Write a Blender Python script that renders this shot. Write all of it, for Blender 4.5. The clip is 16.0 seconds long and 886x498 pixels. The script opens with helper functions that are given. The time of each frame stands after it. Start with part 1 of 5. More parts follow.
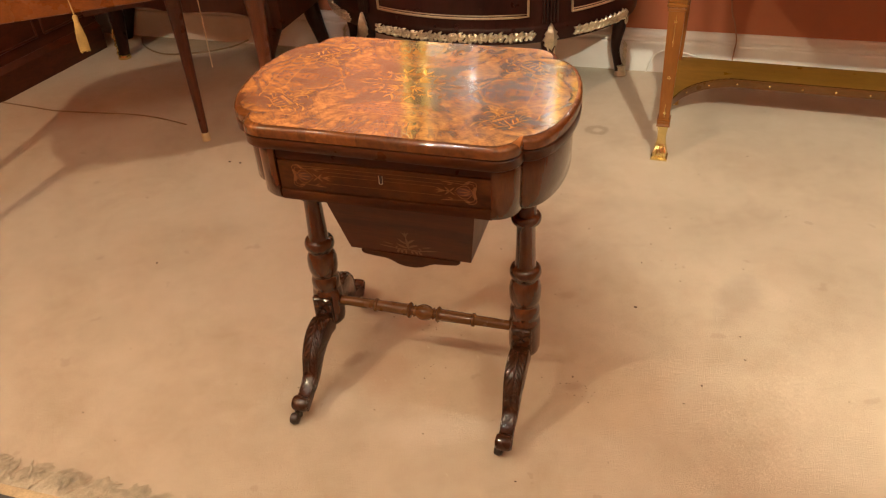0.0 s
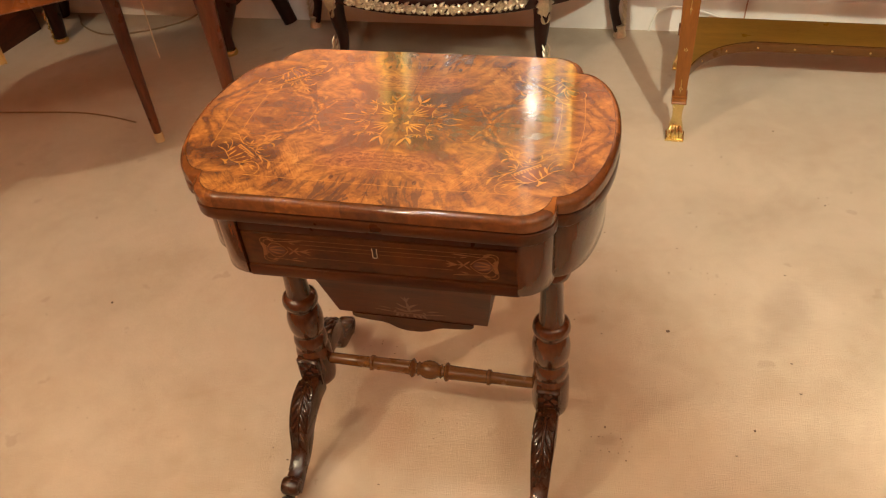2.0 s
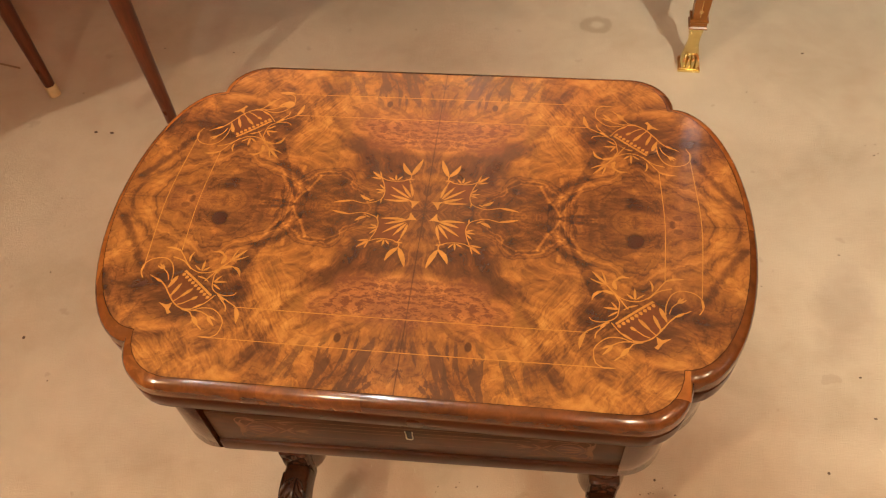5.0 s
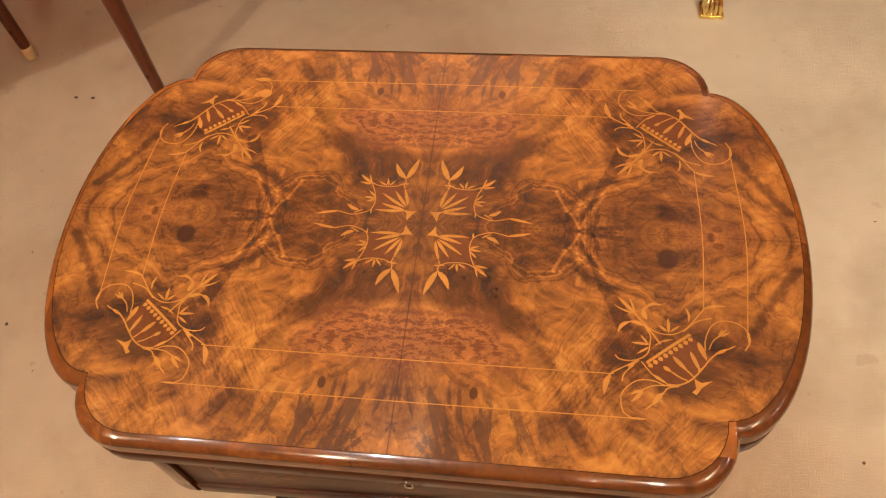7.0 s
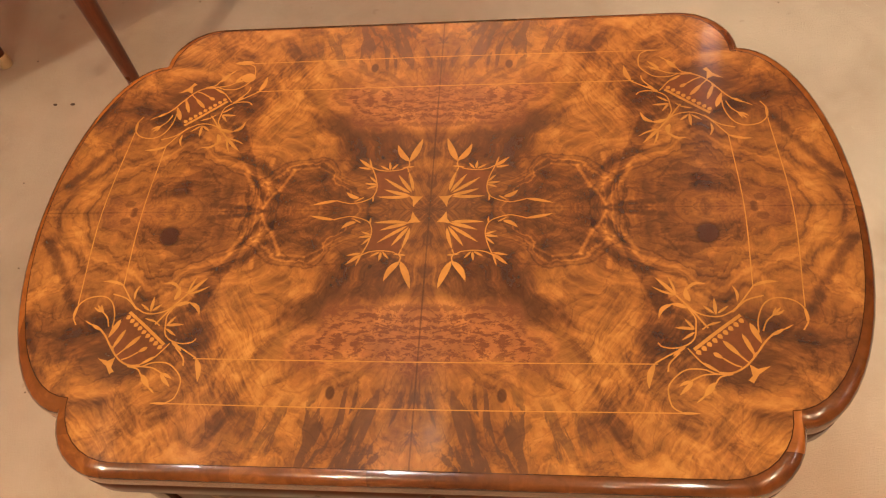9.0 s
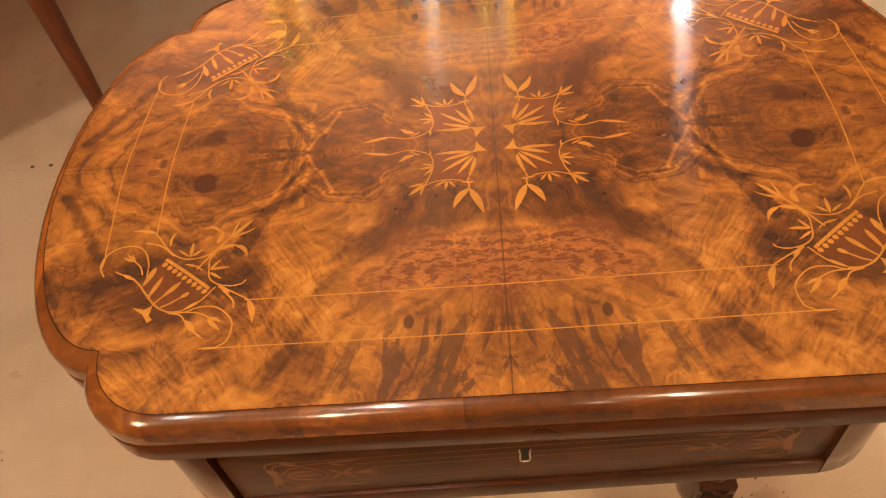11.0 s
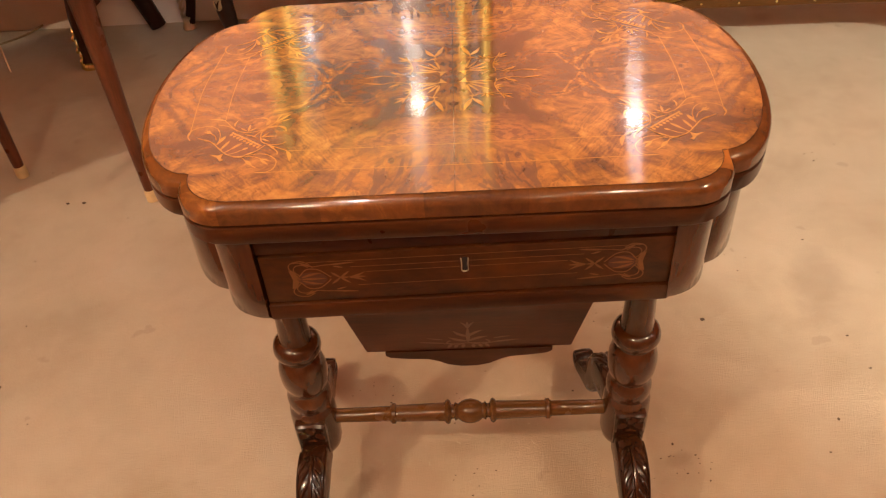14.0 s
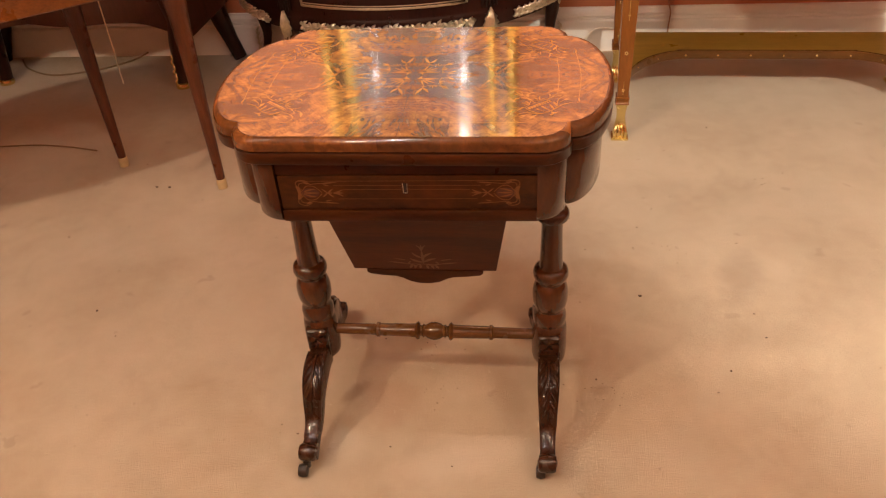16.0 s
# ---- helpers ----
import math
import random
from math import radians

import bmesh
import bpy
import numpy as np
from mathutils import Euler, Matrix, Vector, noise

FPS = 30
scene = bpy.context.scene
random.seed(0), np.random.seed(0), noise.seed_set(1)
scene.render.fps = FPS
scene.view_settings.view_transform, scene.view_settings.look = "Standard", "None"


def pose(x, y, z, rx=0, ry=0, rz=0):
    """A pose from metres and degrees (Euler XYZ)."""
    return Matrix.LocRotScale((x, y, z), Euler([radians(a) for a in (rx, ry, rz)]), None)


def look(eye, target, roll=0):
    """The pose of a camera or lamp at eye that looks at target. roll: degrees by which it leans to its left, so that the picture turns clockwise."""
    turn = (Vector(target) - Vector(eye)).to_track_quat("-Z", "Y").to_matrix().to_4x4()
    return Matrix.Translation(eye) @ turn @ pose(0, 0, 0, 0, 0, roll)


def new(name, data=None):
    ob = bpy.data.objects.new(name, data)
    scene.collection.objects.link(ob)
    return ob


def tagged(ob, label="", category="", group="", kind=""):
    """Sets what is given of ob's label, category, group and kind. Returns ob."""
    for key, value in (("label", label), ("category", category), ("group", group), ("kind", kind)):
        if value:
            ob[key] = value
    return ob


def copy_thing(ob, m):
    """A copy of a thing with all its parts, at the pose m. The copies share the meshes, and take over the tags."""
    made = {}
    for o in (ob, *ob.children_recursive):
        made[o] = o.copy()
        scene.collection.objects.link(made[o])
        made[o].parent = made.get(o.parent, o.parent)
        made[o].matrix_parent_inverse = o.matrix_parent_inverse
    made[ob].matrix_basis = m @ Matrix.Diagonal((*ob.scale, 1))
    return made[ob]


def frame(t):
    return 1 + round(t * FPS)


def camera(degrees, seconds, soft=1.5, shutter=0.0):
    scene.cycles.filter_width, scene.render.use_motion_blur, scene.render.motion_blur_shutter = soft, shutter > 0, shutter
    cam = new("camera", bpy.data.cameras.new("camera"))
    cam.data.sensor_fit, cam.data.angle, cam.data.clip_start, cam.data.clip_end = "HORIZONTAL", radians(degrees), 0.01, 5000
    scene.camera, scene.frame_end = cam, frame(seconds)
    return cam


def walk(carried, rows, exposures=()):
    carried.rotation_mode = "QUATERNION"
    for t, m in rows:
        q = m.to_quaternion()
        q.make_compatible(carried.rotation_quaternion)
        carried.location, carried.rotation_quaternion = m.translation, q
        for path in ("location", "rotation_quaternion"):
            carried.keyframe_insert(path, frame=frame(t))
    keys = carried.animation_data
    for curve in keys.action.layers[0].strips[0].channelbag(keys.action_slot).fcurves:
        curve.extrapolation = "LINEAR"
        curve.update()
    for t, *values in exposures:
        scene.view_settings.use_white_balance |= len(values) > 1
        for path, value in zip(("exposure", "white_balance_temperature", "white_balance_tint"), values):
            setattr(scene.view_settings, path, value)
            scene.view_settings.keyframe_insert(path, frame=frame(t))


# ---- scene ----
cam = camera(57.5, 16.0, soft=1.2)
PATH = [
    (0, (0.474, -1.311, 1.353), (-0.029, 0.222, 0.172), -3.4),
    (0.5, (0.44, -1.248, 1.357), (-0.064, 0.269, 0.154), -3.8),
    (1, (0.409, -1.135, 1.357), (-0.084, 0.357, 0.12), -4.3),
    (1.5, (0.385, -1.055, 1.358), (-0.087, 0.415, 0.086), -5.0),
    (2, (0.331, -0.971, 1.348), (-0.1, 0.474, 0.035), -5.8),
    (2.5, (0.259, -0.883, 1.366), (-0.115, 0.531, 0.002), -6.4),
    (3, (0.188, -0.803, 1.367), (-0.132, 0.579, -0.044), -6.8),
    (3.5, (0.145, -0.747, 1.361), (-0.125, 0.597, -0.096), -6.6),
    (4, (0.124, -0.659, 1.352), (-0.116, 0.638, -0.151), -6.0),
    (4.5, (0.113, -0.577, 1.345), (-0.12, 0.663, -0.207), -5.5),
    (5, (0.112, -0.507, 1.328), (-0.119, 0.682, -0.263), -5.3),
    (7.5, (0.095, -0.382, 1.274), (-0.148, 0.668, -0.411), -8.5),
    (8, (0.088, -0.377, 1.264), (-0.15, 0.674, -0.421), -9.1),
    (8.5, (0.092, -0.353, 1.246), (-0.158, 0.675, -0.452), -10.9),
    (11, (-0.002, -0.421, 1.113), (-0.141, 0.832, -0.44), -8.9),
    (11.5, (-0.005, -0.464, 1.089), (-0.101, 0.852, -0.414), -6.9),
    (12, (0.001, -0.513, 1.085), (-0.083, 0.865, -0.363), -5.9),
    (12.5, (0.008, -0.565, 1.082), (-0.069, 0.859, -0.321), -5.2),
    (13, (0.011, -0.624, 1.09), (-0.06, 0.832, -0.278), -4.8),
    (13.5, (0.007, -0.694, 1.109), (-0.063, 0.789, -0.231), -4.5),
    (14, (0.013, -0.768, 1.14), (-0.06, 0.743, -0.169), -4.2),
    (14.5, (0.032, -0.831, 1.171), (-0.059, 0.699, -0.114), -3.8),
    (15, (0.099, -0.973, 1.217), (-0.034, 0.583, -0.032), -3.9),
    (15.5, (0.162, -1.114, 1.256), (-0.03, 0.462, 0.039), -4.1),
    (16, (0.204, -1.202, 1.273), (-0.032, 0.383, 0.076), -4.1),
]
walk(cam, [(t, look(eye, target, roll)) for t, eye, target, roll in PATH],
     [(0, -0.05, 7050, 10), (3, -0.01, 7050, 9), (5, -0.01, 7000, 9), (8.5, 0.02, 6950, 13), (11, -0.04, 7700, 13), (12, -0.08, 8400, 15), (13, -0.06, 8000, 18), (14, -0.06, 7450, 18), (16, -0.19, 7250, 21)])

# ---- light ----
world = bpy.data.worlds.new("world")
scene.world = world
world.use_nodes = True
world.node_tree.nodes["Background"].inputs[0].default_value = (1.0, 0.85, 0.7, 1)
world.node_tree.nodes["Background"].inputs[1].default_value = 0.02

CEILING = 2.62
# x, y, watts of each recessed ceiling spot; all unseen, some added only as fill
SPOTS = [(1.53, -0.82, 42), (2.80, -0.30, 11), (-1.62, -1.40, 122), (0.55, -1.45, 32), (-0.65, -1.95, 45), (-0.34, -0.45, 25), (-0.95, -0.42, 9), (0.40, -3.00, 8)]
# spots with a beam: place, watts, beam, where they point: to the mirror, to the wall on both sides of it (this pair
# added to brighten the wall), and to the side table
BEAMS = [((-0.25, 0.45), 330, 60, (-0.27, 1.79, 1.93), (1.0, 0.93, 0.80)), ((-1.30, 0.30), 360, 32, (-1.05, 1.775, 1.72), (1.0, 0.90, 0.74)), ((0.95, 0.30), 520, 32, (0.66, 1.775, 1.66), (1.0, 0.90, 0.74)),
         ((1.28, -1.62), 400, 43, (1.27, 1.15, 0.0), (0.97, 1.0, 0.86))]


def lamp(name, x, y, z, watts, radius=0.028, color=(1.0, 0.88, 0.66)):
    data = bpy.data.lights.new(name, "POINT")
    data.energy, data.shadow_soft_size, data.color = watts, radius, color
    ob = new(name, data)
    ob.location = (x, y, z)
    return ob


for sx, sy, sw in SPOTS:
    tone = (0.91, 0.97, 1.0) if sy > -0.5 else (1.0, 0.93, 0.74) if sy < -1.4 else (1.0, 0.86, 0.62)
    lamp("spot_light", sx, sy, CEILING - 0.07, sw, 0.022, tone)

for (bx0, by0), watts, beam, aim, tone in BEAMS:
    data = bpy.data.lights.new("beam_light", "SPOT")
    data.energy, data.shadow_soft_size, data.color = watts, 0.035, tone
    data.spot_size, data.spot_blend = radians(beam), 0.6
    new("beam_light", data).matrix_world = look((bx0, by0, CEILING - 0.06), aim)


# ---- mesh helpers ----
def thing(name, label, category, x=0.0, y=0.0, z=0.0, group="", kind=""):
    ob = new(name)
    ob.empty_display_size = 0.05
    ob.location = (x, y, z)
    return tagged(ob, label, category, group, kind)


def part(name, bm, material, parent=None, label="", smooth=True, at=(0, 0, 0)):
    """Link a bmesh as one mesh object, under a thing or a part."""
    bmesh.ops.recalc_face_normals(bm, faces=bm.faces)
    me = bpy.data.meshes.new(name)
    bm.to_mesh(me)
    bm.free()
    for mat in material if isinstance(material, (list, tuple)) else [material]:
        me.materials.append(mat)
    ob = new(name, me)
    if smooth:
        me.shade_smooth()
        me.set_sharp_from_angle(angle=radians(38))
    ob.location = at
    if parent:
        ob.parent = parent
    if label:
        tagged(ob, label)
    return ob


def share(name, ob, parent, at, turn=0.0):
    """Another object on the same mesh."""
    c = new(name, ob.data)
    c.location, c.rotation_euler = at, (0, 0, turn)
    c.parent = parent
    return c


def skin(bm, rings, closed=True, caps=True):
    """Join rings of equal count into one skin."""
    vs = [[bm.verts.new(p) for p in ring] for ring in rings]
    n = len(vs[0])
    for a, b in zip(vs, vs[1:]):
        for i in range(n if closed else n - 1):
            j = (i + 1) % n
            bm.faces.new((a[i], a[j], b[j], b[i]))
    if caps:
        bm.faces.new(vs[0][::-1])
        bm.faces.new(vs[-1])
    return bm


def lathe(bm, profile, segs=28, at=(0, 0, 0), axis="z"):
    rings = []
    for r, h in profile:
        ring = []
        for i in range(segs):
            a = 2 * math.pi * i / segs
            u, v = r * math.cos(a), r * math.sin(a)
            p = (u, v, h) if axis == "z" else (h, u, v)
            ring.append((p[0] + at[0], p[1] + at[1], p[2] + at[2]))
        rings.append(ring)
    return skin(bm, rings)


def box(bm, x0, x1, y0, y1, z0, z1, bevel=0.0):
    r = bmesh.ops.create_cube(bm, size=1.0)
    for v in r["verts"]:
        v.co = Vector(((x0 + x1) / 2 + v.co.x * (x1 - x0), (y0 + y1) / 2 + v.co.y * (y1 - y0), (z0 + z1) / 2 + v.co.z * (z1 - z0)))
    if bevel:
        edges = {e for v in r["verts"] for e in v.link_edges}
        bmesh.ops.bevel(bm, geom=list(edges), offset=bevel, segments=2, affect="EDGES", profile=0.6)
    return bm


def smooth_line(points, steps=8):
    """A Catmull-Rom line through the points."""
    pts = [Vector(p) for p in points]
    pts = [2 * pts[0] - pts[1]] + pts + [2 * pts[-1] - pts[-2]]
    out = []
    for a, b, c, d in zip(pts, pts[1:], pts[2:], pts[3:]):
        for k in range(steps):
            t = k / steps
            out.append(0.5 * (2 * b + (c - a) * t + (2 * a - 5 * b + 4 * c - d) * t * t + (3 * b - a - 3 * c + d) * t ** 3))
    out.append(pts[-2])
    return out


def tube(bm, points, radius, segs=8):
    """A round tube along a line; radius: a number or a function of 0..1."""
    n = len(points)
    rings = []
    side = None
    for i, p in enumerate(points):
        d = (points[min(i + 1, n - 1)] - points[max(i - 1, 0)]).normalized()
        if side is None:
            side = d.orthogonal().normalized()
        side = (side - d * side.dot(d)).normalized()
        up = d.cross(side)
        r = radius(i / (n - 1)) if callable(radius) else radius
        rings.append([p + (side * math.cos(2 * math.pi * k / segs) + up * math.sin(2 * math.pi * k / segs)) * r for k in range(segs)])
    return skin(bm, rings)


def limb(bm, points, half_w, half_t, segs=14, square=0.7):
    """A limb that runs in the yz plane: half_w across x, half_t across the run; functions of 0..1."""
    n = len(points)
    rings = []
    for i, p in enumerate(points):
        d = (points[min(i + 1, n - 1)] - points[max(i - 1, 0)]).normalized()
        nrm = Vector((0, -d.z, d.y))
        f = i / (n - 1)
        ring = []
        for k in range(segs):
            a = 2 * math.pi * k / segs
            c, s = math.cos(a), math.sin(a)
            ring.append(p + Vector((half_w(f) * math.copysign(abs(c) ** square, c), 0, 0)) + nrm * half_t(f) * math.copysign(abs(s) ** square, s))
        rings.append(ring)
    return skin(bm, rings)


def ramp(stops):
    """A function of 0..1 that runs smoothly through (place, value) stops."""
    def f(x):
        for (a, u), (b, v) in zip(stops, stops[1:]):
            if x <= b:
                t = max(0.0, (x - a) / (b - a))
                return u + (v - u) * t * t * (3 - 2 * t)
        return stops[-1][1]
    return f


def flat(bm, outline, z=0.0):
    bm.faces.new([bm.verts.new((p[0], p[1], z)) for p in outline])
    return bm


LIFT = [0]


def lift(z):
    """Each piece of an inlay lies a hair above the last."""
    LIFT[0] = (LIFT[0] + 1) % 70
    return z + LIFT[0] * 0.000002


def leaf(bm, a, b, width, bend=0.0, n=7, z=0.0):
    """A flat pointed leaf from a to b."""
    z = lift(z)
    a, b = Vector(a), Vector(b)
    d = b - a
    s = Vector((-d.y, d.x)).normalized()
    left, right = [], []
    for i in range(n + 1):
        t = i / n
        c = a + d * t + s * bend * math.sin(math.pi * t)
        w = 0.84 * width * (math.sin(math.pi * t ** 0.8) ** 0.8 if 0 < t < 1 else 0.02)
        left.append(c + s * w / 2)
        right.append(c - s * w / 2)
    for i in range(n):
        bm.faces.new([bm.verts.new((p.x, p.y, z)) for p in (left[i], left[i + 1], right[i + 1], right[i])])


def ribbon(bm, points, width, z=0.0, steps=7):
    z = lift(z)
    pts = smooth_line([Vector((p[0], p[1], 0)) for p in points], steps)
    n = len(pts)
    vs = []
    for i, p in enumerate(pts):
        d = (pts[min(i + 1, n - 1)] - pts[max(i - 1, 0)]).normalized()
        s = Vector((-d.y, d.x, 0)) * width / 2
        vs.append((bm.verts.new((p.x + s.x, p.y + s.y, z)), bm.verts.new((p.x - s.x, p.y - s.y, z))))
    for a, b in zip(vs, vs[1:]):
        bm.faces.new((a[0], b[0], b[1], a[1]))


def tulip(bm, base, tip, size):
    """Three petals that spread from a base towards a tip."""
    b, t = Vector(base), Vector(tip)
    d = t - b
    s = Vector((-d.y, d.x)).normalized()
    leaf(bm, b, t, size * 0.5)
    for k in (-1, 1):
        leaf(bm, b, b + d * 0.95 + s * k * size, size * 0.45, bend=-k * size * 0.2)


# ---- materials ----
def nodes_of(name):
    mat = bpy.data.materials.new(name)
    mat.use_nodes = True
    nt = mat.node_tree
    return mat, nt, nt.nodes["Principled BSDF"]


def math_node(nt, op, a, b=None, c=None):
    nd = nt.nodes.new("ShaderNodeMath")
    nd.operation = op
    for i, v in enumerate((a, b, c)):
        if v is None:
            continue
        if isinstance(v, (int, float)):
            nd.inputs[i].default_value = v
        else:
            nt.links.new(v, nd.inputs[i])
    return nd.outputs[0]


def color_ramp(nt, fac, stops):
    nd = nt.nodes.new("ShaderNodeValToRGB")
    el = nd.color_ramp.elements
    while len(el) < len(stops):
        el.new(0.5)
    for e, (p, c) in zip(el, stops):
        e.position, e.color = p, (*c, 1)
    nt.links.new(fac, nd.inputs[0])
    return nd.outputs[0]


def mix(nt, fac, a, b, blend="MIX"):
    nd = nt.nodes.new("ShaderNodeMix")
    nd.data_type, nd.blend_type = "RGBA", blend
    for i, v in ((0, fac), (6, a), (7, b)):
        if isinstance(v, (int, float)):
            nd.inputs[i].default_value = v
        elif isinstance(v, tuple):
            nd.inputs[i].default_value = (*v, 1)
        else:
            nt.links.new(v, nd.inputs[i])
    return nd.outputs[2]


def noise_node(nt, vec, scale, detail=4.0, rough=0.55, distort=0.0):
    nd = nt.nodes.new("ShaderNodeTexNoise")
    nd.inputs["Scale"].default_value, nd.inputs["Detail"].default_value = scale, detail
    nd.inputs["Roughness"].default_value, nd.inputs["Distortion"].default_value = rough, distort
    if vec is not None:
        nt.links.new(vec, nd.inputs["Vector"])
    return nd.outputs[0]


def stretched(nt, vec, sx, sy, sz):
    nd = nt.nodes.new("ShaderNodeMapping")
    nd.inputs["Scale"].default_value = (sx, sy, sz)
    nt.links.new(vec, nd.inputs["Vector"])
    return nd.outputs[0]


def bump(nt, bsdf, height, strength, distance=0.001):
    nd = nt.nodes.new("ShaderNodeBump")
    nd.inputs["Strength"].default_value, nd.inputs["Distance"].default_value = strength, distance
    nt.links.new(height, nd.inputs["Height"])
    nt.links.new(nd.outputs[0], bsdf.inputs["Normal"])


def object_coords(nt):
    return nt.nodes.new("ShaderNodeTexCoord").outputs["Object"]


def wood(name, dark, light, grain=(14, 14, 1.2), rough=0.3, figure=5.0, coat=0.3):
    """Polished wood with grain along the axis that has the smallest number."""
    mat, nt, bsdf = nodes_of(name)
    co = object_coords(nt)
    g = stretched(nt, co, *grain)
    fine = noise_node(nt, g, 22, 6, 0.6, 0.4)
    broad = noise_node(nt, g, figure * 0.6, 3, 0.5, 1.2)
    f = math_node(nt, "ADD", math_node(nt, "MULTIPLY", fine, 0.45), math_node(nt, "MULTIPLY", broad, 0.55))
    mid = tuple((a + b) / 2 for a, b in zip(dark, light))
    col = color_ramp(nt, f, [(0.28, dark), (0.5, mid), (0.74, light)])
    wear = noise_node(nt, co, 7, 5)
    col = mix(nt, math_node(nt, "MULTIPLY", wear, 0.35), col, tuple(c * 0.55 for c in dark))
    nt.links.new(col, bsdf.inputs["Base Color"])
    r = math_node(nt, "MULTIPLY_ADD", noise_node(nt, co, 16, 4), 0.16, rough - 0.08)
    nt.links.new(r, bsdf.inputs["Roughness"])
    bsdf.inputs["Coat Weight"].default_value, bsdf.inputs["Coat Roughness"].default_value = coat, 0.16
    bsdf.inputs["Specular IOR Level"].default_value = 0.24
    bump(nt, bsdf, fine, 0.12, 0.0006)
    return mat


def burr_walnut(name):
    """Quarter-matched figured walnut veneer, mirrored about both middle lines, french polished."""
    mat, nt, bsdf = nodes_of(name)
    M = lambda op, a, b=None, c=None: math_node(nt, op, a, b, c)
    co = object_coords(nt)
    sep = nt.nodes.new("ShaderNodeSeparateXYZ")
    nt.links.new(co, sep.inputs[0])
    u, v = M("ABSOLUTE", sep.outputs[0]), M("ABSOLUTE", sep.outputs[1])

    def vec(a, b, c=0.0):
        nd = nt.nodes.new("ShaderNodeCombineXYZ")
        for k, w in enumerate((a, b, c)):
            if isinstance(w, (int, float)):
                nd.inputs[k].default_value = w
            else:
                nt.links.new(w, nd.inputs[k])
        return nd.outputs[0]

    q = vec(u, v)
    warp = nt.nodes.new("ShaderNodeTexNoise")
    warp.inputs["Scale"].default_value, warp.inputs["Detail"].default_value = 11.0, 3.0
    nt.links.new(q, warp.inputs["Vector"])
    moved = nt.nodes.new("ShaderNodeVectorMath")
    moved.operation = "MULTIPLY_ADD"
    nt.links.new(warp.outputs[1], moved.inputs[0])
    moved.inputs[1].default_value = (0.05, 0.05, 0.0)
    nt.links.new(q, moved.inputs[2])
    m = moved.outputs[0]
    sep2 = nt.nodes.new("ShaderNodeSeparateXYZ")
    nt.links.new(m, sep2.inputs[0])
    mu, mv = sep2.outputs[0], sep2.outputs[1]
    # fan of the grain: angle and radius from the middle
    ang = M("ARCTAN2", mv, M("MULTIPLY", mu, 0.75))
    rad = M("SQRT", M("ADD", M("MULTIPLY", mu, mu), M("MULTIPLY", M("MULTIPLY", mv, mv), 2.2)))
    broad = noise_node(nt, m, 13, 3, 0.5, 0.5)
    mottle = noise_node(nt, m, 48, 8, 0.68, 0.6)
    fibre = noise_node(nt, vec(M("MULTIPLY", ang, 60.0), M("MULTIPLY", rad, 16.0)), 1.0, 9, 0.78, 0.5)
    flames = noise_node(nt, vec(M("MULTIPLY", ang, 9.0), M("MULTIPLY", rad, 10.0), 3.0), 1.0, 3, 0.5, 0.8)
    curl = noise_node(nt, vec(M("MULTIPLY", M("ADD", mu, M("MULTIPLY", mv, 0.8)), 330.0), M("MULTIPLY", M("SUBTRACT", mv, mu), 34.0), 9.0), 1.0, 3, 0.5, 0.5)
    pores = noise_node(nt, vec(M("MULTIPLY", mu, 640.0), M("MULTIPLY", mv, 240.0)), 1.0, 3, 0.7, 0.6)

    def soft(d, lo, hi):
        nd = nt.nodes.new("ShaderNodeMapRange")
        nd.interpolation_type = "SMOOTHSTEP"
        nd.inputs["From Min"].default_value, nd.inputs["From Max"].default_value = lo, hi
        nd.inputs["To Min"].default_value, nd.inputs["To Max"].default_value = 1.0, 0.0
        nt.links.new(d, nd.inputs["Value"])
        return nd.outputs[0]

    def blob(cx, cy, rx, ry, rag=0.7, crisp=0.0):
        a = M("DIVIDE", M("SUBTRACT", u, cx), rx)
        b = M("DIVIDE", M("SUBTRACT", v, cy), ry)
        d = M("ADD", M("MULTIPLY", a, a), M("MULTIPLY", b, b))
        d = M("MULTIPLY_ADD", M("SUBTRACT", broad, 0.5), rag * 3.0, d)
        d = M("MULTIPLY_ADD", M("SUBTRACT", mottle, 0.5), rag * 1.1, d)
        d = M("MULTIPLY_ADD", M("SUBTRACT", fibre, 0.5), rag * 0.7, d)
        return soft(d, 0.25 + crisp, 1.45 - crisp)

    wob = M("MULTIPLY", M("SUBTRACT", mottle, 0.5), 0.012)
    wu, wv = M("ADD", u, wob), M("MULTIPLY_ADD", M("SUBTRACT", broad, 0.5), 0.02, v)

    def ray(ax, ay, bx, by, w0, w1):
        """A soft line of the figure from a to b."""
        dx, dy = bx - ax, by - ay
        n2 = dx * dx + dy * dy
        pu, pv = M("SUBTRACT", wu, ax), M("SUBTRACT", wv, ay)
        t = M("DIVIDE", M("ADD", M("MULTIPLY", pu, dx), M("MULTIPLY", pv, dy)), n2)
        t = M("MINIMUM", M("MAXIMUM", t, 0.0), 1.0)
        eu, ev = M("SUBTRACT", pu, M("MULTIPLY", t, dx)), M("SUBTRACT", pv, M("MULTIPLY", t, dy))
        d = M("SQRT", M("ADD", M("MULTIPLY", eu, eu), M("MULTIPLY", ev, ev)))
        return soft(M("SUBTRACT", d, M("MULTIPLY", t, w1 - w0)), 0.0, w0)

